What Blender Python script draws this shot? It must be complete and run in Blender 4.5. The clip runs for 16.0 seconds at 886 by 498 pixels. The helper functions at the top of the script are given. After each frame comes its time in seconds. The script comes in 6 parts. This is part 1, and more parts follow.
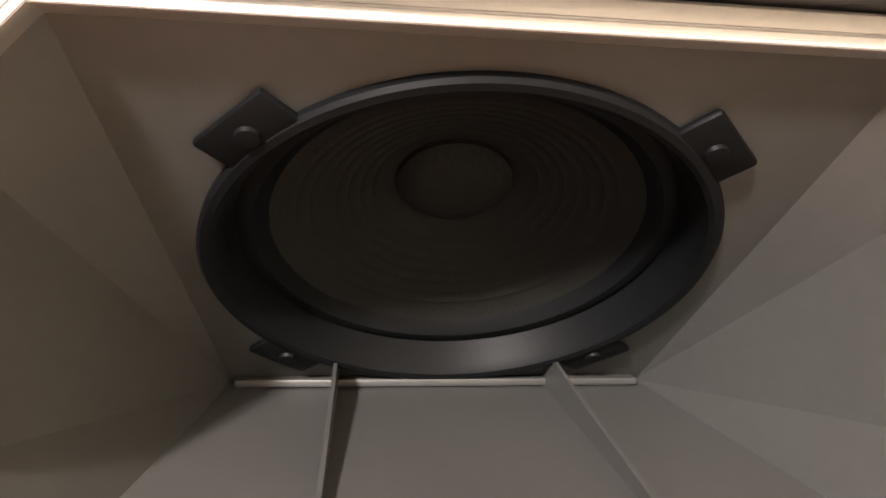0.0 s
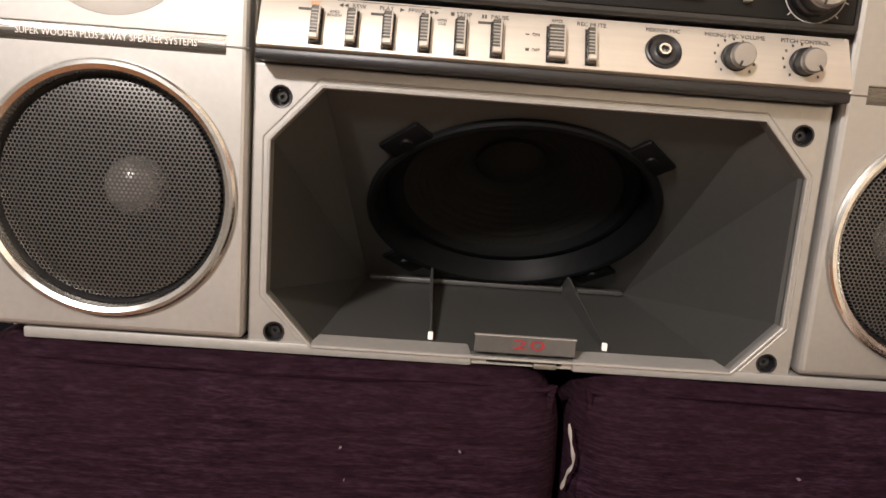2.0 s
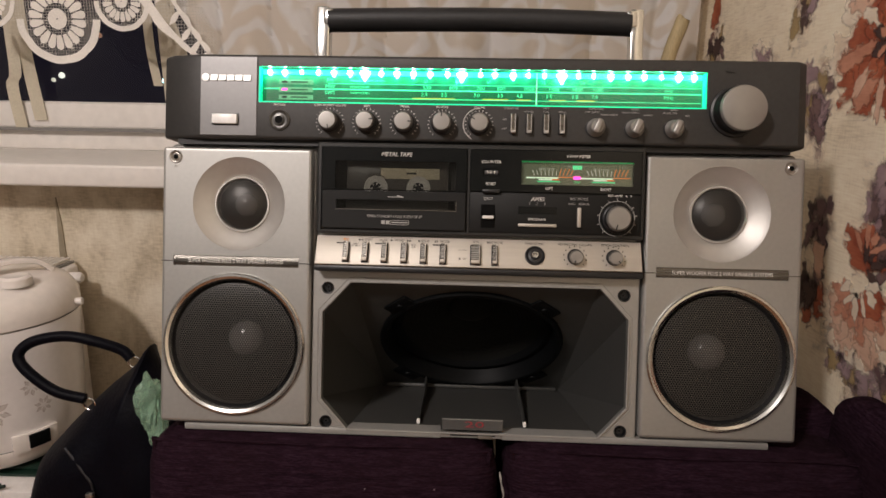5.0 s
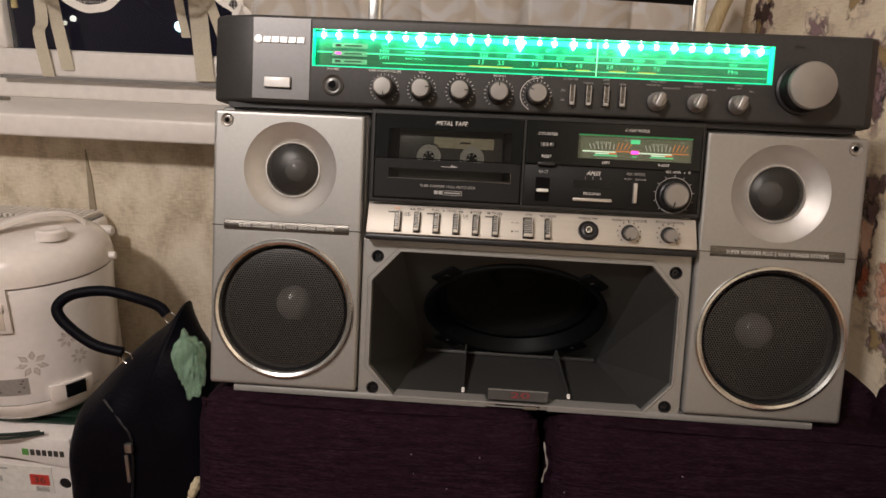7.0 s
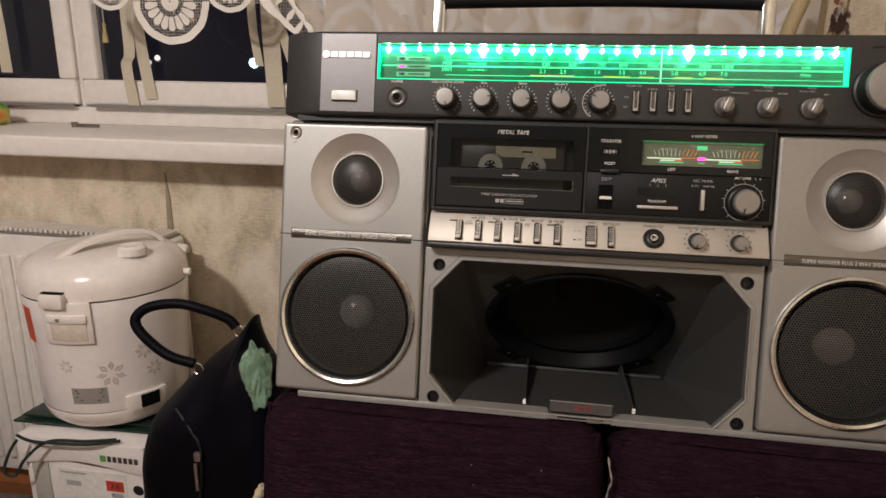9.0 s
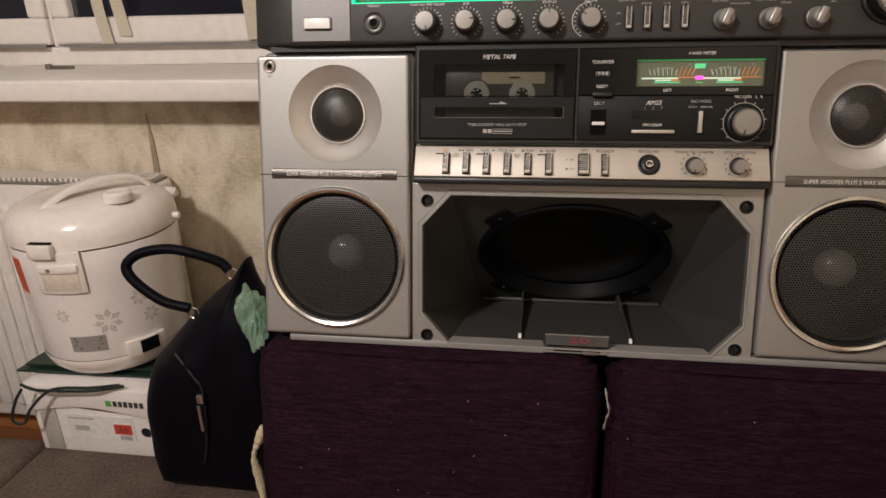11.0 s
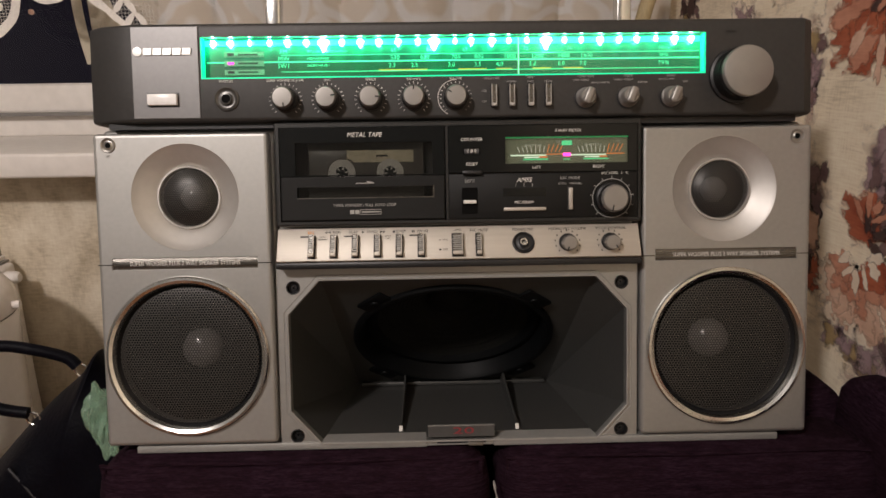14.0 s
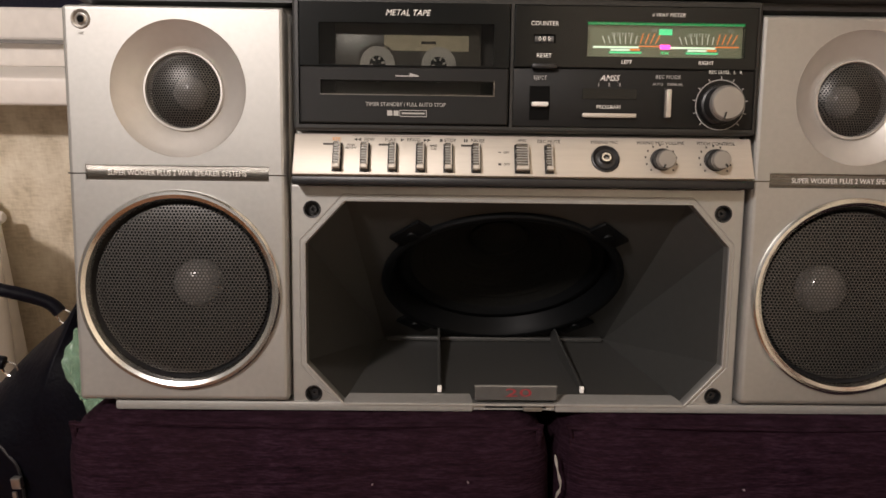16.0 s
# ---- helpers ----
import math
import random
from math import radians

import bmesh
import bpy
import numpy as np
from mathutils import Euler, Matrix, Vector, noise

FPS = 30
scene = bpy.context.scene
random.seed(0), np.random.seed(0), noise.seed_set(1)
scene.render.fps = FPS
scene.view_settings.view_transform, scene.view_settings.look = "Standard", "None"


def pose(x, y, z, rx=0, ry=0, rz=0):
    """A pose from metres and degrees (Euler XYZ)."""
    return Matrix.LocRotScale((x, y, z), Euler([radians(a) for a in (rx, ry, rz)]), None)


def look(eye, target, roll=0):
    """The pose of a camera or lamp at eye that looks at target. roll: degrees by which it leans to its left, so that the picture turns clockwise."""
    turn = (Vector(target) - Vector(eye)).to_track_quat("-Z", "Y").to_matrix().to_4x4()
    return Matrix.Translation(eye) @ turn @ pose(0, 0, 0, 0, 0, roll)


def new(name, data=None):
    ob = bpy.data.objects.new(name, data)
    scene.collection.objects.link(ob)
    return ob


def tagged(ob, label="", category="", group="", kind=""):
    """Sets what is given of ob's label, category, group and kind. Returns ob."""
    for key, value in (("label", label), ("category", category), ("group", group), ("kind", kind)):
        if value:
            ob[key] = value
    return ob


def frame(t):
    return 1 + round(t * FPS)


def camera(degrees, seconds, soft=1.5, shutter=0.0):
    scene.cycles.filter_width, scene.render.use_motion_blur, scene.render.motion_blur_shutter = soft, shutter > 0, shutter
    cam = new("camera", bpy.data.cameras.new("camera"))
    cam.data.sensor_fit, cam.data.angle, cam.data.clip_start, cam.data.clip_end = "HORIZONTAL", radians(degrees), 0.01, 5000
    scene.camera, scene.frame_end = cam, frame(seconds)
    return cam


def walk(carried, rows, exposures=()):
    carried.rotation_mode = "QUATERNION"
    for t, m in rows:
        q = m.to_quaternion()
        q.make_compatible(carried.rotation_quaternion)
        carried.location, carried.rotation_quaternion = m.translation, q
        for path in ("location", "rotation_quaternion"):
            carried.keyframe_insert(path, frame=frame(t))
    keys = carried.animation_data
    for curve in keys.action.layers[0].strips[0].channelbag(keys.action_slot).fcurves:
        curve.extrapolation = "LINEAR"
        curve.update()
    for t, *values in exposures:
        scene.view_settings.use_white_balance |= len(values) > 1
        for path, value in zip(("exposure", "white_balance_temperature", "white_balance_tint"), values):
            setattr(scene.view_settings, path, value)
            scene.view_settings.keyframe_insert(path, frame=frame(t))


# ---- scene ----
# ---- camera: poses in the radio's own upright frame, then leaned back with it ----
cam = camera(68.5, 16.0, soft=1.6)
BASE = pose(0, 0, 0.76, -12)
LEANED = BASE @ pose(0, 0, -0.63)
PATH = [
    (0, (-0.0409, -0.1672, 0.7332), (0.1936, 1.8142, 0.5946), 1.45),
    (0.5, (-0.0395, -0.1707, 0.7301), (0.1950, 1.8042, 0.5184), 1.54),
    (1, (-0.0384, -0.1759, 0.7299), (0.1472, 1.7957, 0.4498), 1.57),
    (1.5, (-0.0375, -0.2396, 0.7410), (0.1742, 1.7194, 0.3982), 3.23),
    (2, (-0.0621, -0.3627, 0.7556), (-0.0044, 1.6094, 0.4278), 4.25),
    (2.5, (-0.0407, -0.4515, 0.7633), (0.0535, 1.5233, 0.4618), 0.94),
    (3, (-0.0155, -0.4649, 0.7656), (0.0250, 1.5101, 0.4529), -1.78),
    (3.5, (-0.0195, -0.4925, 0.7891), (0.0529, 1.4788, 0.4597), -1.45),
    (4, (-0.0039, -0.5657, 0.8281), (-0.0038, 1.4117, 0.5286), 1.04),
    (4.5, (-0.0058, -0.6199, 0.8484), (0.0380, 1.3784, 0.7771), 0.42),
    (4.7, (-0.0035, -0.6379, 0.8303), (-0.0798, 1.3603, 0.7900), 1.02),
    (6.8, (-0.0536, -0.6361, 0.8529), (-0.0948, 1.3461, 0.5903), 3.10),
    (7, (-0.0486, -0.6354, 0.8450), (-0.1515, 1.3529, 0.6553), 2.93),
    (7.5, (-0.0468, -0.6413, 0.8329), (-0.2511, 1.3467, 0.7538), 2.02),
    (8, (-0.0425, -0.6381, 0.8338), (-0.3141, 1.3303, 0.6065), 3.10),
    (8.5, (-0.0474, -0.6399, 0.8241), (-0.3430, 1.3350, 0.7136), 3.23),
    (9, (-0.0459, -0.6387, 0.8253), (-0.3448, 1.3357, 0.7140), 2.79),
    (9.2, (-0.0485, -0.6319, 0.8355), (-0.3470, 1.3271, 0.5644), 1.74),
    (11.3, (-0.0386, -0.6067, 0.8256), (-0.3164, 1.3471, 0.5012), 0.04),
    (11.5, (-0.0408, -0.5921, 0.8219), (-0.2443, 1.3755, 0.5269), -0.11),
    (12, (-0.0394, -0.5863, 0.8198), (-0.2044, 1.3885, 0.5499), -0.24),
    (12.5, (-0.0249, -0.5753, 0.8256), (-0.0402, 1.4151, 0.6307), -0.79),
    (13, (-0.0094, -0.5691, 0.8396), (0.0600, 1.4250, 0.7033), -1.83),
    (13.5, (-0.0159, -0.5714, 0.8440), (0.0410, 1.4254, 0.7461), -1.71),
    (14, (-0.0240, -0.5705, 0.8452), (0.0146, 1.4244, 0.7072), -0.92),
    (14.5, (-0.0329, -0.5587, 0.8324), (-0.0258, 1.4366, 0.6955), -1.21),
    (15, (-0.0492, -0.5442, 0.8177), (-0.0650, 1.4490, 0.6535), -0.61),
    (15.5, (-0.0535, -0.5159, 0.8094), (-0.0163, 1.4727, 0.5995), 1.39),
    (16, (-0.0595, -0.4562, 0.7967), (-0.0333, 1.5315, 0.5775), 0.70),
]
walk(cam, [(t, LEANED @ look(eye, target, roll)) for t, eye, target, roll in PATH],
     exposures=[(0, 2.7), (0.5, 2.92), (1.0, 2.8), (1.5, 1.95), (2.0, 1.1), (2.6, 0.72), (3.5, 0.55), (4.0, 0.36), (4.4, 0.0), (9.2, 0.0), (11.5, 0.12), (12.5, 0.1), (13.2, -0.08), (14.5, -0.12), (15.5, 0.06), (16.0, 0.32)])

# ---- night world and the room's ceiling light ----
world = bpy.data.worlds.new("night")
scene.world = world
world.use_nodes = True
world.node_tree.nodes["Background"].inputs[0].default_value = (0.012, 0.014, 0.024, 1)
world.node_tree.nodes["Background"].inputs[1].default_value = 0.6
bulb = bpy.data.lights.new("ceiling_bulb", "POINT")
bulb.energy, bulb.color, bulb.shadow_soft_size = 106, (1.0, 0.895, 0.85), 0.09
new("ceiling_bulb", bulb).matrix_world = pose(-0.90, -1.41, 2.22)


# ---- materials ----
def nodes_of(name):
    m = bpy.data.materials.new(name)
    m.use_nodes = True
    nt = m.node_tree
    return m, nt, nt.nodes["Principled BSDF"], nt.nodes.new, nt.links.new


def M(name, base, rough=0.5, metal=0.0, var=0.12, scale=30, bump=0.0, bscale=300, stretch=(1, 1, 1), spec=0.5, dark=None, coat=0.0):
    """A surface with variation at two scales, uneven roughness and fine relief."""
    m, nt, bs, N, L = nodes_of(name)
    co = N("ShaderNodeTexCoord")
    mp = N("ShaderNodeMapping")
    mp.inputs["Scale"].default_value = stretch
    L(co.outputs["Object"], mp.inputs["Vector"])
    n1, n2 = N("ShaderNodeTexNoise"), N("ShaderNodeTexNoise")
    n1.inputs["Scale"].default_value, n1.inputs["Detail"].default_value = scale * 0.2, 4
    n2.inputs["Scale"].default_value, n2.inputs["Detail"].default_value = scale * 4, 3
    for n in (n1, n2):
        L(mp.outputs[0], n.inputs["Vector"])
    ad = N("ShaderNodeMath")
    ad.operation = "ADD"
    L(n1.outputs[0], ad.inputs[0])
    L(n2.outputs[0], ad.inputs[1])
    rp = N("ShaderNodeMapRange")
    rp.inputs["From Min"].default_value, rp.inputs["From Max"].default_value = 0.7, 1.3
    L(ad.outputs[0], rp.inputs[0])
    mx = N("ShaderNodeMix")
    mx.data_type = "RGBA"
    lo = dark or [c * (1 - var) for c in base]
    hi = base if dark else [min(1, c * (1 + var)) for c in base]
    mx.inputs[6].default_value, mx.inputs[7].default_value = (*lo, 1), (*hi, 1)
    L(rp.outputs[0], mx.inputs[0])
    L(mx.outputs[2], bs.inputs["Base Color"])
    rr = N("ShaderNodeMapRange")
    rr.inputs["To Min"].default_value, rr.inputs["To Max"].default_value = max(0.02, rough * 0.85), min(1, rough * 1.15)
    L(n1.outputs[0], rr.inputs[0])
    L(rr.outputs[0], bs.inputs["Roughness"])
    bs.inputs["Metallic"].default_value = metal
    bs.inputs["Specular IOR Level"].default_value = spec
    bs.inputs["Coat Weight"].default_value = coat
    if bump:
        n3, bp = N("ShaderNodeTexNoise"), N("ShaderNodeBump")
        n3.inputs["Scale"].default_value, n3.inputs["Detail"].default_value = bscale, 3
        L(mp.outputs[0], n3.inputs["Vector"])
        bp.inputs["Strength"].default_value, bp.inputs["Distance"].default_value = bump, 0.002
        L(n3.outputs[0], bp.inputs["Height"])
        L(bp.outputs[0], bs.inputs["Normal"])
    return m


def glow(name, color, strength):
    m, nt, bs, N, L = nodes_of(name)
    bs.inputs["Base Color"].default_value = (*color, 1)
    bs.inputs["Emission Color"].default_value = (*color, 1)
    bs.inputs["Emission Strength"].default_value = strength
    return m


def grille(name, pitch, fill, base=0.058, clear=0.5):
    """Perforated sheet metal: round holes in a staggered lattice, really open."""
    m, nt, bs, N, L = nodes_of(name)
    bs.inputs["Base Color"].default_value = (base, base * 0.96, base * 0.9, 1)
    bs.inputs["Metallic"].default_value, bs.inputs["Roughness"].default_value = 0.5, 0.4
    co = N("ShaderNodeTexCoord")
    total = None
    for a in (0, 60, 120):
        k = 2 * math.pi / (pitch * math.cos(radians(30)))
        d, c = N("ShaderNodeVectorMath"), N("ShaderNodeMath")
        d.operation, c.operation = "DOT_PRODUCT", "COSINE"
        d.inputs[1].default_value = (k * math.cos(radians(a + 30)), 0, k * math.sin(radians(a + 30)))
        L(co.outputs["Object"], d.inputs[0])
        L(d.outputs["Value"], c.inputs[0])
        if total is None:
            total = c.outputs[0]
        else:
            s = N("ShaderNodeMath")
            L(total, s.inputs[0])
            L(c.outputs[0], s.inputs[1])
            total = s.outputs[0]
    th = N("ShaderNodeMapRange")
    th.interpolation_type = "SMOOTHSTEP"
    th.inputs["From Min"].default_value, th.inputs["From Max"].default_value = fill - 0.55, fill + 0.55
    th.inputs["To Min"].default_value, th.inputs["To Max"].default_value = 0.0, clear
    L(total, th.inputs[0])
    tr, mx = N("ShaderNodeBsdfTransparent"), N("ShaderNodeMixShader")
    L(th.outputs[0], mx.inputs[0])
    L(bs.outputs[0], mx.inputs[1])
    L(tr.outputs[0], mx.inputs[2])
    L(mx.outputs[0], nt.nodes["Material Output"].inputs["Surface"])
    return m


def glass(name, tint, rough=0.02, clear=0.9):
    """A thin pane: mostly clear, with a sheen."""
    m, nt, bs, N, L = nodes_of(name)
    tr, gl, mx, lw = N("ShaderNodeBsdfTransparent"), N("ShaderNodeBsdfGlossy"), N("ShaderNodeMixShader"), N("ShaderNodeFresnel")
    tr.inputs[0].default_value = (*[c * clear for c in tint], 1)
    gl.inputs["Roughness"].default_value = rough
    lw.inputs[0].default_value = 1.45
    L(lw.outputs[0], mx.inputs[0])
    L(tr.outputs[0], mx.inputs[1])
    L(gl.outputs[0], mx.inputs[2])
    L(mx.outputs[0], nt.nodes["Material Output"].inputs["Surface"])
    return m


SILVER = M("silver_paint", (0.43, 0.425, 0.405), 0.47, 0.78, 0.05, 60, 0.04, 1500)
SILVER_DARK = M("silver_plastic_edge", (0.30, 0.295, 0.28), 0.5, 0.3, 0.06, 60, 0.03, 1200)
BRUSHED = M("brushed_aluminium", (0.54, 0.50, 0.44), 0.50, 0.45, 0.06, 30, 0.05, 500, (1, 1, 60))
SPUN = M("spun_aluminium", (0.56, 0.54, 0.51), 0.50, 0.6, 0.04, 40, 0.03, 800)
turned = SPUN.node_tree
tangent = turned.nodes.new("ShaderNodeTangent")
tangent.direction_type, tangent.axis = "RADIAL", "Y"
turned.links.new(tangent.outputs[0], turned.nodes["Principled BSDF"].inputs["Tangent"])
turned.nodes["Principled BSDF"].inputs["Anisotropic"].default_value = 0.4
CHROME = M("worn_chrome", (0.74, 0.74, 0.71), 0.22, 1.0, 0.12, 50, 0.02, 300)
STRIP = M("brushed_name_strip", (0.16, 0.152, 0.136), 0.27, 0.85, 0.08, 30, 0.12, 500, (1, 1, 60))
CHARCOAL = M("charcoal_plastic", (0.042, 0.040, 0.038), 0.5, 0.25, 0.12, 60, 0.05, 1500)
# charcoal made paler: the room's reflection is put into the base colour
LOGO_PLATE = M("logo_plate_reflection_tone", (0.16, 0.156, 0.154), 0.38, 0.6, 0.06, 60, 0.03, 1500)
CHARCOAL_LIGHT = M("charcoal_lacquer", (0.018, 0.018, 0.017), 0.42, 0.1, 0.08, 60, 0.03, 1500)
DECK = M("deck_grey_plastic", (0.0060, 0.0060, 0.0056), 0.55, 0.0, 0.1, 80, 0.06, 1800, spec=0.3)
BLACK = M("black_plastic", (0.012, 0.012, 0.013), 0.4, 0, 0.2, 60, 0.05, 900)
# near-black that paints the shade of holes, wells and gaps
PITCH = M("recess_shade_black", (0.002, 0.002, 0.002), 0.7, 0, 0.2, 60, spec=0.1)
GLOSS_BLACK = M("gloss_black_panel", (0.006, 0.007, 0.007), 0.2, 0, 0.2, 60, spec=0.3)
RUBBER = M("black_rubber", (0.014, 0.014, 0.015), 0.55, 0, 0.2, 60, 0.1, 700)
HORN = M("horn_grey_plastic", (0.055, 0.055, 0.052), 0.42, 0.15, 0.07, 40, 0.04, 1500)
HORN_EDGE = M("horn_pale_edge", (0.36, 0.35, 0.33), 0.35, 0.3, 0.05, 60)
CONE = M("paper_cone", (0.0085, 0.0085, 0.0075), 0.8, 0, 0.2, 80, 0.2, 500, spec=0.15)
BASKET = M("black_basket", (0.0034, 0.0038, 0.0042), 0.5, 0.0, 0.2, 60, 0.03, 900, spec=0.1)
PRINT = M("white_print", (0.82, 0.80, 0.76), 0.6, 0, 0.05, 60)
PRINT_DIM = M("grey_print", (0.42, 0.415, 0.40), 0.6, 0, 0.05, 60)
PRINT_DARK = M("dark_print", (0.05, 0.045, 0.04), 0.6, 0, 0.05, 60)
RED_PRINT = M("red_print", (0.26, 0.014, 0.022), 0.5, 0, 0.08, 60)
ORANGE_PRINT = M("orange_print", (0.75, 0.28, 0.03), 0.6, 0, 0.08, 60)
KNOB_CAP = M("satin_knob_cap", (0.33, 0.315, 0.295), 0.40, 0.6, 0.04, 30, 0.03, 500)
MESH_BIG, MESH_SMALL = grille("woofer_grille", 0.0025, 0.1, 0.065, 0.97), grille("tweeter_grille", 0.0019, 0.1, 0.07, 0.97)
DOME = M("dust_dome", (0.30, 0.29, 0.28), 0.24, 0.2, 0.08, 60, coat=0.6)
PAPERCONE = M("speaker_paper", (0.007, 0.007, 0.007), 0.8, 0, 0.2, 60, 0.2, 400, spec=0.05)
SMOKED = glass("smoked_window", (0.74, 0.74, 0.72), 0.06, 0.9)
CLEAR = glass("clear_acrylic", (0.96, 1.0, 0.97), 0.02, 0.97)
GREEN_LED = glow("green_led", (0.22, 1.0, 0.62), 110)
GREEN_GLOW = glow("green_lamp_glow", (0.04, 1.0, 0.50), 2.2)
GREEN_EDGE = glow("green_edge_light", (0.0, 0.72, 0.36), 0.95)
GREEN_PRINT = glow("green_lit_print", (0.12, 0.95, 0.55), 0.6)
PINK_LED = glow("pink_led", (1.0, 0.05, 0.45), 2.5)


def dial_light():
    """Edge-lit light guide: brightest at its upper rim, where the lamps sit."""
    m, nt, bs, N, L = nodes_of("edge_lit_dial_plate")
    bs.inputs["Base Color"].default_value = (0.01, 0.10, 0.05, 1)
    bs.inputs["Roughness"].default_value = 0.3
    co, sp, mr, pw = N("ShaderNodeTexCoord"), N("ShaderNodeSeparateXYZ"), N("ShaderNodeMapRange"), N("ShaderNodeMath")
    L(co.outputs["Generated"], sp.inputs[0])
    pw.operation = "POWER"
    pw.inputs[1].default_value = 3.2
    L(sp.outputs[2], pw.inputs[0])
    wv = N("ShaderNodeMath")
    wv.operation = "SINE"
    fx = N("ShaderNodeMath")
    fx.operation = "MULTIPLY"
    fx.inputs[1].default_value = 2 * math.pi * 27
    L(sp.outputs[0], fx.inputs[0])
    L(fx.outputs[0], wv.inputs[0])
    mr.inputs["From Min"].default_value, mr.inputs["From Max"].default_value = -1, 1
    mr.inputs["To Min"].default_value, mr.inputs["To Max"].default_value = 0.7, 1.3
    L(wv.outputs[0], mr.inputs[0])
    # the left end stays dim, the right end is brighter
    ramp = N("ShaderNodeMapRange")
    ramp.inputs["To Min"].default_value, ramp.inputs["To Max"].default_value = 0.18, 1.25
    L(sp.outputs[0], ramp.inputs[0])
    a, b, c = N("ShaderNodeMath"), N("ShaderNodeMath"), N("ShaderNodeMath")
    a.operation, b.operation, c.operation = "MULTIPLY", "MULTIPLY", "MULTIPLY_ADD"
    L(pw.outputs[0], a.inputs[0])
    L(mr.outputs[0], a.inputs[1])
    L(a.outputs[0], b.inputs[0])
    b.inputs[1].default_value = 1.9
    L(ramp.outputs[0], c.inputs[0])
    c.inputs[1].default_value = 0.085
    L(b.outputs[0], c.inputs[2])
    bs.inputs["Emission Color"].default_value = (0.0, 0.66, 0.31, 1)
    L(c.outputs[0], bs.inputs["Emission Strength"])
    return m


DIAL = dial_light()


# ---- modelling helpers ----
ORIGIN = {}


def B():
    return bmesh.new()


def box(bm, x0, x1, y0, y1, z0, z1, bevel=0.0, seg=2, rot=None):
    vs = bmesh.ops.create_cube(bm, size=1)["verts"]
    m = Matrix.Translation(((x0 + x1) / 2, (y0 + y1) / 2, (z0 + z1) / 2)) @ (rot or Matrix()) @ Matrix.Diagonal((x1 - x0, y1 - y0, z1 - z0, 1))
    bmesh.ops.transform(bm, matrix=m, verts=vs)
    if bevel:
        es = list({e for v in vs for e in v.link_edges})
        bmesh.ops.bevel(bm, geom=es, offset=bevel, segments=seg, profile=0.5, affect="EDGES", clamp_overlap=True)
    return bm


def lathe(bm, profile, at, axis=(0, -1, 0), segs=48, squash=1.0):
    """Turn a profile of (radius, height along the axis) round the axis."""
    q = Vector((0, 0, 1)).rotation_difference(Vector(axis).normalized()).to_matrix()
    rings = []
    for r, h in profile:
        if r < 1e-6:
            rings.append([bm.verts.new(q @ Vector((0, 0, h)) + Vector(at))])
        else:
            rings.append([bm.verts.new(q @ Vector((r * math.cos(2 * math.pi * i / segs), squash * r * math.sin(2 * math.pi * i / segs), h)) + Vector(at)) for i in range(segs)])
    for a, b in zip(rings, rings[1:]):
        for i in range(segs):
            j = (i + 1) % segs
            if len(a) == 1 and len(b) == 1:
                continue
            if len(a) == 1:
                bm.faces.new((a[0], b[i], b[j]))
            elif len(b) == 1:
                bm.faces.new((a[i], a[j], b[0]))
            else:
                bm.faces.new((a[i], a[j], b[j], b[i]))
    return bm


def prism(bm, poly, y0, y1):
    """A plate with outline poly in x and z, from y0 to y1."""
    f = [bm.verts.new((x, y0, z)) for x, z in poly]
    k = [bm.verts.new((x, y1, z)) for x, z in poly]
    bm.faces.new(f)
    bm.faces.new(k[::-1])
    n = len(poly)
    for i in range(n):
        bm.faces.new((f[i], k[i], k[(i + 1) % n], f[(i + 1) % n]))
    bmesh.ops.recalc_face_normals(bm, faces=bm.faces)
    return bm


def tube(bm, pts, r, segs=10, closed=False):
    """A round rod along points; r may be one radius or one for each point."""
    pts = [Vector(p) for p in pts]
    rs = r if isinstance(r, (list, tuple)) else [r] * len(pts)
    rings, up = [], None
    for i, p in enumerate(pts):
        d = (pts[min(i + 1, len(pts) - 1)] - pts[max(i - 1, 0)]).normalized()
        if up is None:
            up = d.orthogonal().normalized()
        up = (up - d * up.dot(d)).normalized()
        s = d.cross(up)
        rings.append([bm.verts.new(p + rs[i] * (math.cos(2 * math.pi * k / segs) * up + math.sin(2 * math.pi * k / segs) * s)) for k in range(segs)])
    for a, b in zip(rings, rings[1:]):
        for k in range(segs):
            bm.faces.new((a[k], a[(k + 1) % segs], b[(k + 1) % segs], b[k]))
    bm.faces.new(rings[0][::-1])
    bm.faces.new(rings[-1])
    return bm


def smooth_path(pts, n=6):
    """A Catmull-Rom line through points."""
    pts = [Vector(p) for p in pts]
    q = [pts[0]] + pts + [pts[-1]]
    out = []
    for i in range(1, len(q) - 2):
        for k in range(n):
            t = k / n
            a, b, c, d = q[i - 1:i + 3]
            out.append(0.5 * ((2 * b) + (c - a) * t + (2 * a - 5 * b + 4 * c - d) * t * t + (3 * b - a - 3 * c + d) * t ** 3))
    return out + [pts[-1]]


def mesh_of(name, bm, material, origin=(0, 0, 0), smooth=True):
    bmesh.ops.translate(bm, vec=-Vector(origin), verts=bm.verts)
    bmesh.ops.recalc_face_normals(bm, faces=bm.faces)
    me = bpy.data.meshes.new(name)
    bm.to_mesh(me)
    bm.free()
    me.materials.append(material)
    if smooth:
        me.shade_smooth()
        me.set_sharp_from_angle(angle=radians(32))
    return me


def root(name, origin, label, category, group="", kind="", m=None):
    ob = tagged(new(name), label, category, group, kind)
    ob.matrix_world = m if m is not None else Matrix.Translation(origin)
    ob.empty_display_size = 0.02
    ORIGIN[ob.name] = Vector(origin)
    return ob


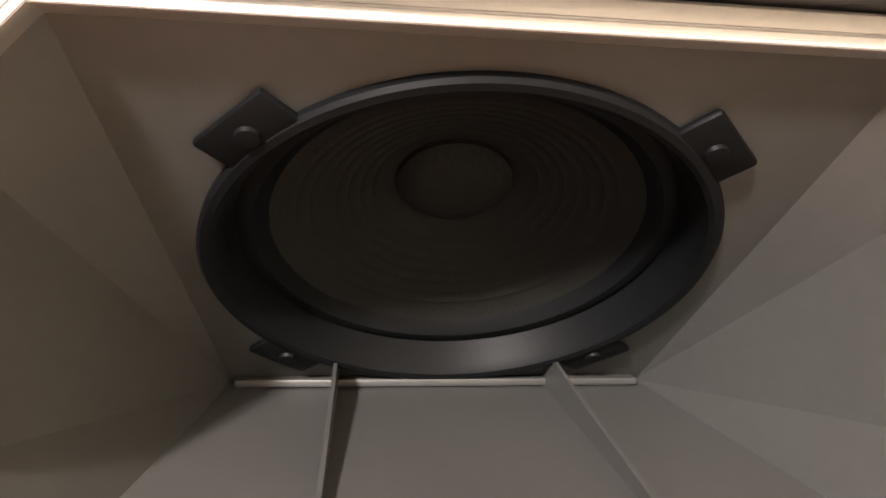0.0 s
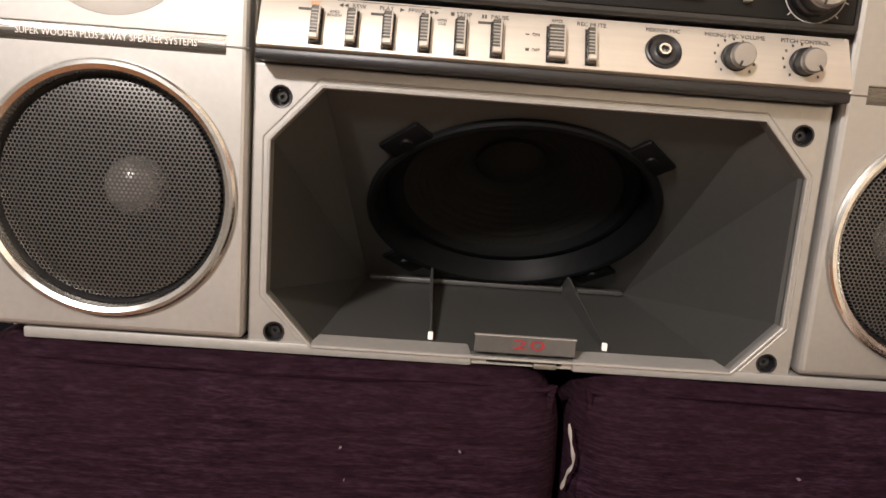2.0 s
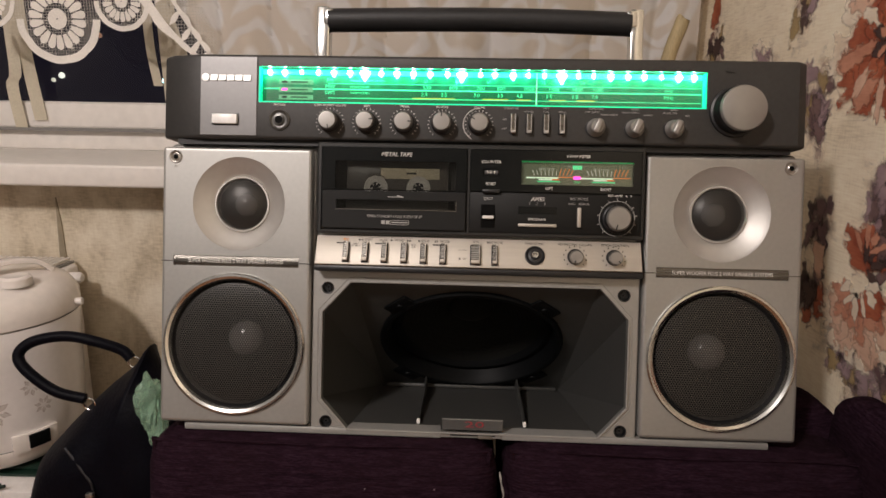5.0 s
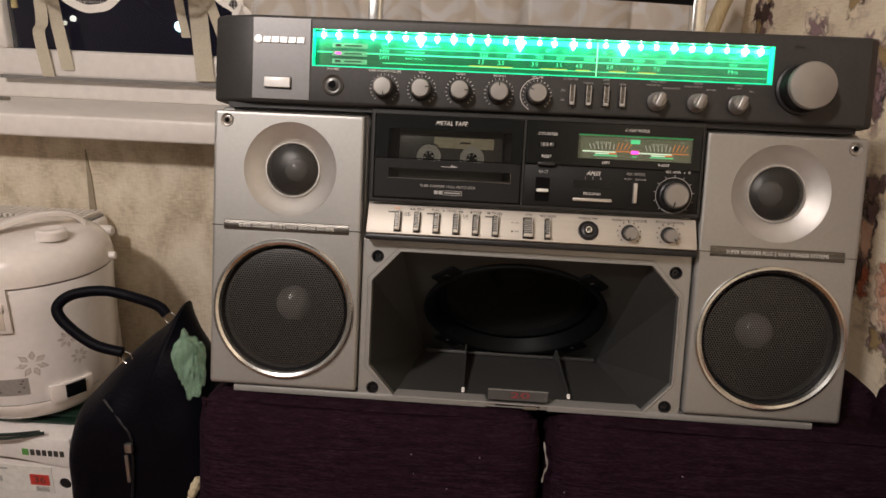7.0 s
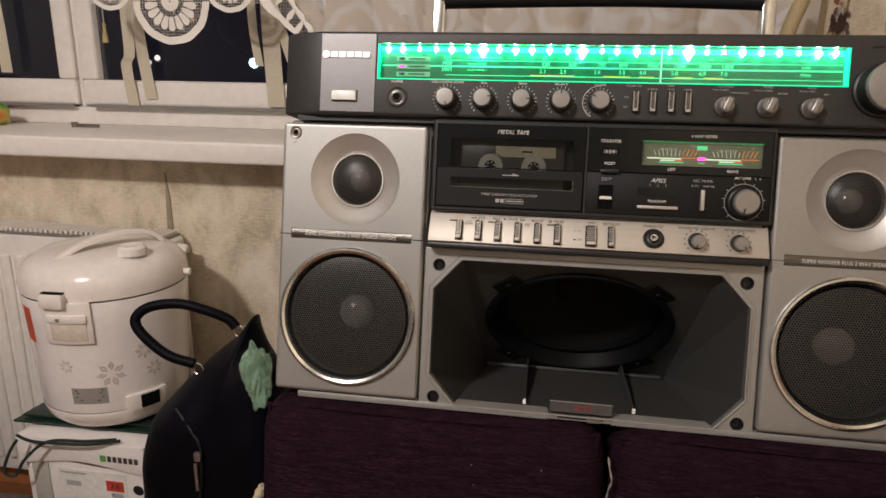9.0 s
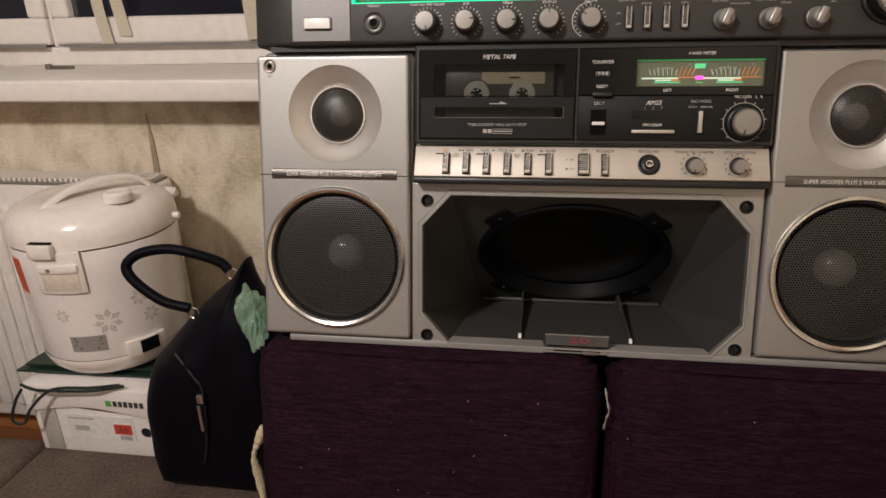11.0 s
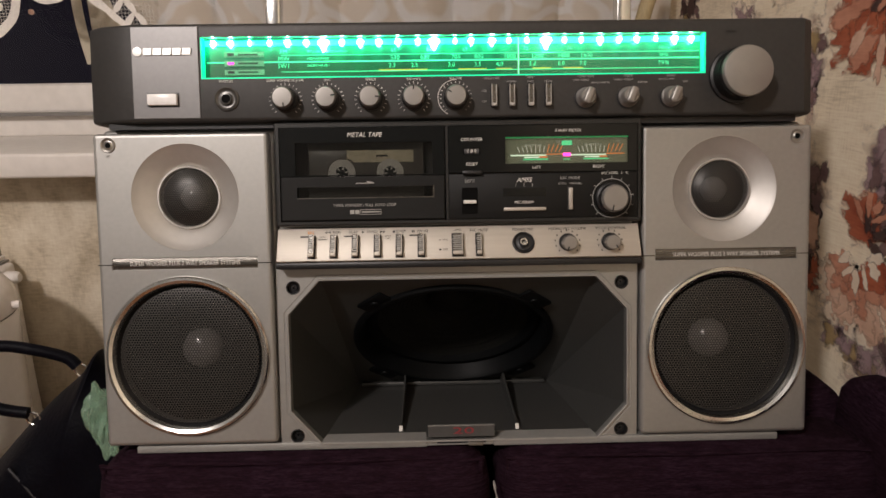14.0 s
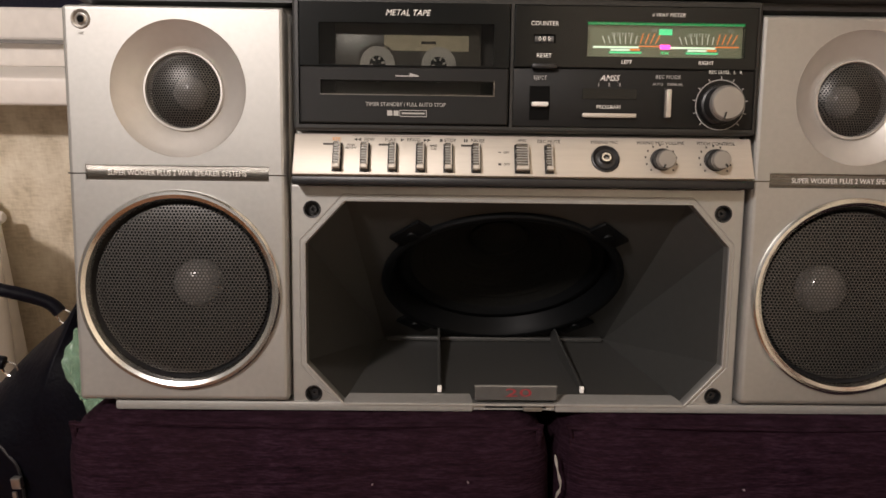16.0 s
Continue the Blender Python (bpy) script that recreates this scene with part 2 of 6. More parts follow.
def part(name, bm, material, parent, label="", smooth=True):
    ob = new(name, mesh_of(name, bm, material, ORIGIN[parent.name], smooth))
    ob.parent = parent
    ORIGIN[ob.name] = ORIGIN[parent.name]
    return tagged(ob, label)


def thing(name, bm, material, origin, label, category, group="", kind="", smooth=True):
    ob = new(name, mesh_of(name, bm, material, origin, smooth))
    ob.matrix_world = Matrix.Translation(origin)
    ORIGIN[ob.name] = Vector(origin)
    return tagged(ob, label, category, group, kind)


def cut(bm, cutters):
    """bm with the solids in cutters taken out of it."""
    def temp(b):
        bmesh.ops.recalc_face_normals(b, faces=b.faces)
        me = bpy.data.meshes.new("temp")
        b.to_mesh(me)
        b.free()
        return new("temp", me)
    ob = temp(bm)
    cs = [temp(c) for c in cutters]
    for c in cs:
        md = ob.modifiers.new("cut", "BOOLEAN")
        md.operation, md.object, md.solver = "DIFFERENCE", c, "EXACT"
    dg = bpy.context.evaluated_depsgraph_get()
    me = bpy.data.meshes.new_from_object(ob.evaluated_get(dg))
    out = bmesh.new()
    out.from_mesh(me)
    for o in [ob, *cs]:
        d = o.data
        bpy.data.objects.remove(o)
        bpy.data.meshes.remove(d)
    bpy.data.meshes.remove(me)
    return out


def words(body, size, x, y, z, material, parent, align="CENTER", name="lettering", shear=0.0, wide=1.0, turn=None):
    """Raised print facing -y, its middle line at height z."""
    cu = bpy.data.curves.new("text", "FONT")
    cu.body, cu.size, cu.align_x, cu.align_y, cu.shear, cu.extrude = body, size, align, "CENTER", shear, 0.0001
    cu.resolution_u = 2
    tmp = new("text", cu)
    dg = bpy.context.evaluated_depsgraph_get()
    me = bpy.data.meshes.new_from_object(tmp.evaluated_get(dg))
    bpy.data.objects.remove(tmp)
    bpy.data.curves.remove(cu)
    me.transform(Matrix.Translation(Vector((x, y, z)) - ORIGIN[parent.name]) @ (turn or Matrix()) @ pose(0, 0, 0, 90) @ Matrix.Diagonal((wide, 1, 1, 1)))
    me.materials.clear()
    me.materials.append(material)
    me.name = name
    ob = new(name, me)
    ob.parent = parent
    return ob


def disc_cutter(x, z, r, y0, y1, segs=48):
    b = B()
    lathe(b, [(0, 0), (r, 0), (r, y1 - y0), (0, y1 - y0)], (x, y1, z), (0, -1, 0), segs)
    return b


# ---- the setting ----
NORTH, EAST, WEST, SOUTH, CEIL = 0.76, 0.43, -2.6, -3.3, 2.6


def plaster_paper(name, pale, mid, deep, blotch_scale, streak, weight):
    """Printed wallpaper: uneven washes of tone under fine crossed brush streaks."""
    m, nt, bs, N, L = nodes_of(name)
    co = N("ShaderNodeTexCoord")
    tones = []
    for sc, dt, ds in ((blotch_scale, 6, 0.6), (streak[0], 3, 0.0), (streak[1], 3, 0.0)):
        mp, no = N("ShaderNodeMapping"), N("ShaderNodeTexNoise")
        mp.inputs["Scale"].default_value = sc
        no.inputs["Scale"].default_value, no.inputs["Detail"].default_value, no.inputs["Distortion"].default_value = 1.0, dt, ds
        L(co.outputs["Object"], mp.inputs["Vector"])
        L(mp.outputs[0], no.inputs["Vector"])
        tones.append(no.outputs[0])
    total = None
    for k, o in zip(weight, tones):
        w = N("ShaderNodeMath")
        w.operation = "MULTIPLY_ADD"
        w.inputs[1].default_value = k
        L(o, w.inputs[0])
        if total is None:
            w.inputs[2].default_value = 0.0
        else:
            L(total, w.inputs[2])
        total = w.outputs[0]
    rp = N("ShaderNodeValToRGB")
    el = rp.color_ramp.elements
    el[0].position, el[0].color = 0.36, (*deep, 1)
    el[1].position, el[1].color = 0.62, (*pale, 1)
    e = el.new(0.49)
    e.color = (*mid, 1)
    L(total, rp.inputs[0])
    L(rp.outputs[0], bs.inputs["Base Color"])
    bs.inputs["Roughness"].default_value, bs.inputs["Specular IOR Level"].default_value = 0.75, 0.25
    bp = N("ShaderNodeBump")
    bp.inputs["Strength"].default_value, bp.inputs["Distance"].default_value = 0.35, 0.002
    L(total, bp.inputs["Height"])
    L(bp.outputs[0], bs.inputs["Normal"])
    return m


PAPER = plaster_paper("beige_textured_wallpaper", (0.86, 0.78, 0.64), (0.72, 0.63, 0.49), (0.50, 0.42, 0.30), (13, 13, 9), ((60, 60, 220), (240, 240, 50)), (0.60, 0.25, 0.15))
# for the unseen ceiling and walls; grey chosen to hold their bounce down
PLAIN = M("grey_room_paint", (0.20, 0.195, 0.185), 0.8, 0, 0.06, 10, 0.2, 120)
WHITE = M("white_gloss_paint", (0.86, 0.82, 0.775), 0.4, 0, 0.06, 12, 0.05, 200)
FLOOR = M("orange_laminate", (0.20, 0.085, 0.035), 0.35, 0, 0.2, 14, 0.05, 200, (1, 8, 1))
CREAM = plaster_paper("cream_floral_paper", (0.93, 0.84, 0.67), (0.84, 0.73, 0.56), (0.62, 0.52, 0.38), (9, 9, 14), ((40, 40, 420), (420, 420, 50)), (0.45, 0.35, 0.20))


def slab(name, x0, x1, y0, y1, z0, z1, material, label, category="wall"):
    return thing(name, box(B(), x0, x1, y0, y1, z0, z1), material, ((x0 + x1) / 2, (y0 + y1) / 2, z0), label, category, kind="structure", smooth=False)


slab("floor", WEST - 0.2, EAST + 0.2, SOUTH - 0.2, 1.2, -0.1, 0, FLOOR, "orange-brown laminate floor of the room", "floor")
slab("ceiling", WEST - 0.2, EAST + 0.2, SOUTH - 0.2, 1.2, CEIL, CEIL + 0.1, PLAIN, "unseen plain grey ceiling, added to bounce light", "ceiling")
slab("wall_west", WEST - 0.1, WEST, SOUTH - 0.1, 1.1, 0, CEIL, PLAIN, "unseen plain grey side wall, added to bounce light")
slab("wall_south", WEST, EAST, SOUTH - 0.1, SOUTH, 0, CEIL, PLAIN, "unseen plain grey back wall, added to bounce light")
WIN_R, WIN_L, SILL = -0.52, -2.2, 0.943
north = B()
box(north, WEST, EAST, NORTH, 1.1, 0, SILL - 0.01)
box(north, WIN_R, EAST, NORTH, 1.1, SILL - 0.01, CEIL)
box(north, WEST, WIN_L, NORTH, 1.1, SILL - 0.01, CEIL)
box(north, WIN_L, WIN_R, NORTH, 1.1, 2.25, CEIL)
wall_north = thing("wall_north", north, PAPER, (-1.0, NORTH, 0), "beige textured wallpaper below a deep window recess", "wall", kind="structure", smooth=False)
east = thing("wall_east", box(B(), EAST, EAST + 0.1, SOUTH, 1.1, 0, CEIL), CREAM, (EAST + 0.05, -1, 0), "cream wallpaper printed with large red and purple flowers", "wall", kind="structure", smooth=False)

# torn seam of the wallpaper below the sill
sm = B()
prism(sm, [(-0.893, 0.86), (-0.886, 0.80), (-0.884, 0.70), (-0.900, 0.70)], NORTH - 0.004, NORTH)
part("torn_seam", sm, M("seam_paper", (0.36, 0.30, 0.21), 0.8), wall_north, "peeling vertical wallpaper seam")

# window sill, window
sill = B()
box(sill, WIN_L, -0.36, 0.655, 1.02, SILL - 0.044, SILL, 0.006, 3)
thing("window_sill", sill, WHITE, (-1.2, 0.8, SILL - 0.044), "thick white painted window sill", "sill", kind="structure")
win = root("window_1", (-1.3, 1.0, SILL), "white framed window, dark night behind the glass", "window", kind="structure")
fr = B()
box(fr, WIN_L, WIN_R, 0.97, 1.05, SILL, SILL + 0.045, 0.004)
box(fr, WIN_L, WIN_R, 0.97, 1.05, 2.2, 2.25, 0.004)
box(fr, WIN_R - 0.05, WIN_R, 0.97, 1.05, SILL + 0.045, 2.2, 0.004)
box(fr, WIN_L, WIN_L + 0.05, 0.97, 1.05, SILL + 0.045, 2.2, 0.004)
box(fr, -1.2385, -1.2265, 0.965, 1.05, SILL + 0.045, 2.2, 0.004)
part("window_frame", fr, WHITE, win)
for a, b in ((-1.2265, -0.57), (-2.15, -1.2385)):
    s = B()
    box(s, a + 0.003, b - 0.003, 0.955, 1.0, SILL + 0.05, SILL + 0.113, 0.008, 3)
    box(s, a + 0.003, b - 0.003, 0.955, 1.0, 2.14, 2.195, 0.008, 3)
    box(s, a + 0.003, a + 0.05, 0.955, 1.0, SILL + 0.113, 2.14, 0.008, 3)
    box(s, b - 0.05, b - 0.003, 0.955, 1.0, SILL + 0.113, 2.14, 0.008, 3)
    part("sash", s, WHITE, win)
    p = part("pane", box(B(), a + 0.05, b - 0.05, 0.978, 0.982, SILL + 0.113, 2.14), glass("window_glass", (0.9, 0.93, 0.95)), win, smooth=False)
    p.visible_shadow = False
seal = B()
box(seal, -1.20, -0.58, 0.948, 0.957, SILL + 0.045, SILL + 0.052)
box(seal, -2.1, -1.25, 0.948, 0.957, SILL + 0.045, SILL + 0.052)
part("seal", seal, M("grey_seal", (0.22, 0.21, 0.2), 0.7), win)
# night outside; a faint even glow is added to lift the backdrop from black
NIGHT = glow("night_backdrop_glow", (0.0085, 0.0065, 0.0125), 1.0)
night = thing("night_backdrop", box(B(), -30, 12, 14, 14.1, -8, 14), NIGHT, (-9, 14, -8), "dark night distance outside the window", "backdrop", kind="structure", smooth=False)
for x, z, r, c, s in ((-6.76, 1.26, 0.12, (0.6, 0.95, 1.0), 5.0), (-9.15, 1.34, 0.07, (1.0, 0.95, 0.8), 1.6), (-9.35, 1.24, 0.05, (1.0, 0.9, 0.7), 1.0), (-8.2, 2.2, 0.06, (1.0, 0.5, 0.3), 0.4)):
    b = B()
    lathe(b, [(0, r), (r * 0.7, r * 0.7), (r, 0), (r * 0.7, -r * 0.7), (0, -r)], (x, 13.98, z), (0, 0, 1), 12, 1.0)
    part("distant_light", b, glow("distant_light", c, s), night, "small distant light in the night")


# printed flowers of the east wall, laid on as thin paper shapes
def blotch(bm, y, z, ry, rz, tilt=0, lobes=5, rough=0.18, seed=0, n=30, proud=0.0006):
    rnd = random.Random(seed)
    ph = [rnd.uniform(0, 6.3) for _ in range(4)]
    cover = bm.verts.layers.float.get("cover") or bm.verts.layers.float.new("cover")
    vs = []
    for i in range(n):
        a = 2 * math.pi * i / n
        k = 1 + rough * math.sin(lobes * a + ph[0]) + 0.6 * rough * math.sin((lobes + 3) * a + ph[1]) + 0.3 * rough * math.sin(11 * a + ph[2])
        u, v = ry * k * math.cos(a), rz * k * math.sin(a)
        ct, st = math.cos(radians(tilt)), math.sin(radians(tilt))
        vs.append(bm.verts.new((EAST - proud, y + u * ct - v * st, z + u * st + v * ct)))
    c = bm.verts.new((EAST - proud, y, z))
    c[cover] = 1.0
    for i in range(n):
        bm.faces.new((c, vs[(i + 1) % n], vs[i]))


def ink(name, a, b, cover=0.45, full=0.93):
    """Brushed water-colour ink, thin enough here and there to let the paper through."""
    m = plaster_paper(name, a, [(u + v) / 2 for u, v in zip(a, b)], b, (22, 22, 30), ((60, 60, 420), (90, 90, 60)), (0.55, 0.25, 0.20))
    nt = m.node_tree
    bs, out = nt.nodes["Principled BSDF"], nt.nodes["Material Output"]
    co, no, mr, mp = nt.nodes.new("ShaderNodeTexCoord"), nt.nodes.new("ShaderNodeTexNoise"), nt.nodes.new("ShaderNodeMapRange"), nt.nodes.new("ShaderNodeMapping")
    mp.inputs["Scale"].default_value = (50, 45, 75)
    no.inputs["Scale"].default_value, no.inputs["Detail"].default_value, no.inputs["Distortion"].default_value = 1.0, 8, 0.6
    nt.links.new(co.outputs["Object"], mp.inputs["Vector"])
    nt.links.new(mp.outputs[0], no.inputs["Vector"])
    at, add = nt.nodes.new("ShaderNodeAttribute"), nt.nodes.new("ShaderNodeMath")
    at.attribute_name = "cover"
    add.operation = "MULTIPLY_ADD"
    add.inputs[1].default_value = 0.62
    nt.links.new(at.outputs["Fac"], add.inputs[0])
    nt.links.new(no.outputs[0], add.inputs[2])
    mr.inputs["From Min"].default_value, mr.inputs["From Max"].default_value = 0.56, 0.56 + 0.30 * (1.1 - cover)
    mr.inputs["To Min"].default_value, mr.inputs["To Max"].default_value = 0.0, full
    nt.links.new(add.outputs[0], mr.inputs[0])
    tr, mx = nt.nodes.new("ShaderNodeBsdfTransparent"), nt.nodes.new("ShaderNodeMixShader")
    nt.links.new(mr.outputs[0], mx.inputs[0])
    nt.links.new(tr.outputs[0], mx.inputs[1])
    nt.links.new(bs.outputs[0], mx.inputs[2])
    nt.links.new(mx.outputs[0], out.inputs["Surface"])
    return m


INKS = {"rust": ink("rust_red_ink", (0.50, 0.15, 0.075), (0.26, 0.055, 0.03), 0.55), "salmon": ink("salmon_ink", (0.66, 0.33, 0.22), (0.46, 0.19, 0.12), 0.5),
        "pink": ink("pale_pink_ink", (0.80, 0.56, 0.42), (0.62, 0.38, 0.27), 0.5), "cream": ink("cream_ink", (0.92, 0.82, 0.68), (0.76, 0.62, 0.47), 0.6),
        "plum": ink("plum_ink", (0.23, 0.145, 0.135), (0.12, 0.07, 0.075), 0.3), "mauve": ink("mauve_ink", (0.42, 0.30, 0.31), (0.26, 0.17, 0.19), 0.2),
        "ochre": ink("ochre_ink", (0.46, 0.33, 0.16), (0.28, 0.20, 0.10), 0.2), "wash": ink("thin_brown_wash", (0.60, 0.47, 0.40), (0.42, 0.31, 0.27), 0.0, 0.5), "dark": ink("dark_brown_ink", (0.10, 0.06, 0.05), (0.05, 0.03, 0.03), 0.5)}
PRINTS = []


def stroke(kind, y, z, ry, rz, tilt=0, seed=0, lobes=3, rough=0.13):
    PRINTS.append((kind, y, z, ry, rz, tilt, lobes, rough, seed))


def fan(kind, y, z, r0, r1, wide, a0, a1, n, seed):
    """Petals set out from a heart, between two angles."""
    rnd = random.Random(seed)
    for i in range(n):
        a = radians(a0 + (a1 - a0) * (i + 0.5) / n + rnd.uniform(-6, 6))
        m, h = (r0 + r1) / 2, (r1 - r0) / 2 * rnd.uniform(0.85, 1.15)
        stroke(kind, y + m * math.cos(a), z + m * math.sin(a), h * 1.12, wide * rnd.uniform(1.0, 1.5), math.degrees(a) + rnd.uniform(-14, 14), seed + i, 2, 0.2)


def leafy(y, z, s, seed, kinds=("plum", "mauve", "ochre", "plum", "dark")):
    """A clump of overlapping leaves and shreds."""
    rnd = random.Random(seed)
    stroke("wash", y, z, 1.3 * s, 1.5 * s, 0, seed + 20, 3, 0.25)
    for i in range(9):
        stroke(kinds[i % len(kinds)], y + rnd.uniform(-0.7, 0.7) * s, z + rnd.uniform(-0.9, 0.9) * s, s * rnd.uniform(0.5, 0.95), s * rnd.uniform(0.3, 0.6), rnd.uniform(30, 140), seed + i, 3, 0.2)


def open_bloom(y, z, s, seed):
    """A wide open flower: pale outer petals, rust skirt, pale veins and a dark heart."""
    fan("cream", y, z, 0.35 * s, 1.25 * s, 0.34 * s, -20, 160, 5, seed)
    fan("pink", y, z, 0.30 * s, 1.05 * s, 0.26 * s, -40, 170, 4, seed + 10)
    fan("rust", y, z, 0.05 * s, 0.98 * s, 0.36 * s, 160, 395, 6, seed + 20)
    fan("rust", y, z, 0.0, 0.55 * s, 0.24 * s, 20, 170, 4, seed + 40)
    fan("salmon", y, z, 0.35 * s, 0.95 * s, 0.13 * s, 170, 370, 4, seed + 50)
    fan("cream", y, z, 0.28 * s, 0.80 * s, 0.085 * s, 10, 200, 4, seed + 60)
    fan("pink", y, z, 0.35 * s, 0.92 * s, 0.07 * s, 205, 340, 3, seed + 80)
    fan("dark", y, z, 0.0, 0.32 * s, 0.10 * s, 0, 360, 5, seed + 90)
    fan("salmon", y, z, 0.05 * s, 0.25 * s, 0.05 * s, 0, 360, 4, seed + 95)


def cupped_bloom(y, z, s, seed):
    """A flower seen from the side: rust crown over folded pale petals."""
    fan("cream", y, z - 0.2 * s, 0.3 * s, 1.1 * s, 0.26 * s, 180, 345, 6, seed)
    fan("pink", y, z - 0.25 * s, 0.2 * s, 0.95 * s, 0.24 * s, 170, 340, 7, seed + 10)
    fan("salmon", y, z - 0.15 * s, 0.1 * s, 0.70 * s, 0.20 * s, 200, 350, 6, seed + 20)
    stroke("rust", y + 0.10 * s, z + 0.45 * s, 0.55 * s, 0.40 * s, 15, seed + 30, 4)
    stroke("rust", y - 0.25 * s, z - 0.25 * s, 0.42 * s, 0.25 * s, -30, seed + 31, 4)
    fan("dark", y - 0.05 * s, z + 0.25 * s, 0.05 * s, 0.40 * s, 0.09 * s, 40, 240, 4, seed + 40)
    fan("cream", y + 0.05 * s, z - 0.05 * s, 0.15 * s, 0.50 * s, 0.07 * s, 150, 360, 6, seed + 50)
    fan("salmon", y, z + 0.4 * s, 0.1 * s, 0.45 * s, 0.06 * s, 20, 170, 4, seed + 60)


# y along the wall towards the window, z up
leafy(0.348, 1.215, 0.040, 1010)
leafy(0.290, 1.090, 0.036, 1030, ("plum", "mauve", "ochre"))
leafy(0.275, 1.055, 0.030, 1040, ("plum", "mauve"))
leafy(0.085, 1.010, 0.042, 1050, ("plum", "dark", "plum", "ochre"))
leafy(0.125, 0.990, 0.030, 1060, ("mauve", "mauve", "plum"))
leafy(0.085, 0.935, 0.035, 1070, ("plum", "dark", "plum"))
leafy(0.110, 0.795, 0.045, 1080)
leafy(0.150, 0.815, 0.035, 1090, ("plum", "ochre", "mauve"))
leafy(0.235, 0.940, 0.030, 1100, ("dark", "plum", "plum"))
leafy(0.228, 0.845, 0.035, 1110, ("plum", "rust", "dark"))
stroke("pink", 0.225, 0.895, 0.035, 0.016, 60, 1120)
stroke("rust", 0.68, 1.26, 0.022, 0.075, 8, 1130)
leafy(0.665, 1.16, 0.040, 1140, ("plum", "dark", "ochre"))
leafy(-0.03, 1.02, 0.060, 1150)
leafy(-0.05, 0.90, 0.050, 1160, ("mauve", "plum", "ochre"))
leafy(0.03, 0.80, 0.045, 1170)
leafy(0.02, 1.26, 0.05, 1180, ("plum", "mauve", "plum"))
leafy(0.45, 1.12, 0.04, 1190, ("mauve", "cream", "mauve"))
open_bloom(0.152, 1.150, 0.092, 2000)
cupped_bloom(0.128, 0.892, 0.078, 3000)
open_bloom(-0.16, 1.12, 0.11, 4000)
cupped_bloom(-0.12, 0.80, 0.10, 5000)
open_bloom(0.30, 1.40, 0.10, 6000)
for kind in INKS:
    bm = B()
    some = False
    for i, (k, y, z, ry, rz, tilt, lobes, rough, seed) in enumerate(PRINTS):
        if k == kind:
            blotch(bm, y, z, ry, rz, tilt, lobes, rough, seed, proud=0.0003 + 0.000009 * i)
            some = True
    if some:
        tagged(part("printed_flowers", bm, INKS[kind], east, "painted flower print in " + kind), kind="stuff")
    else:
        bm.free()


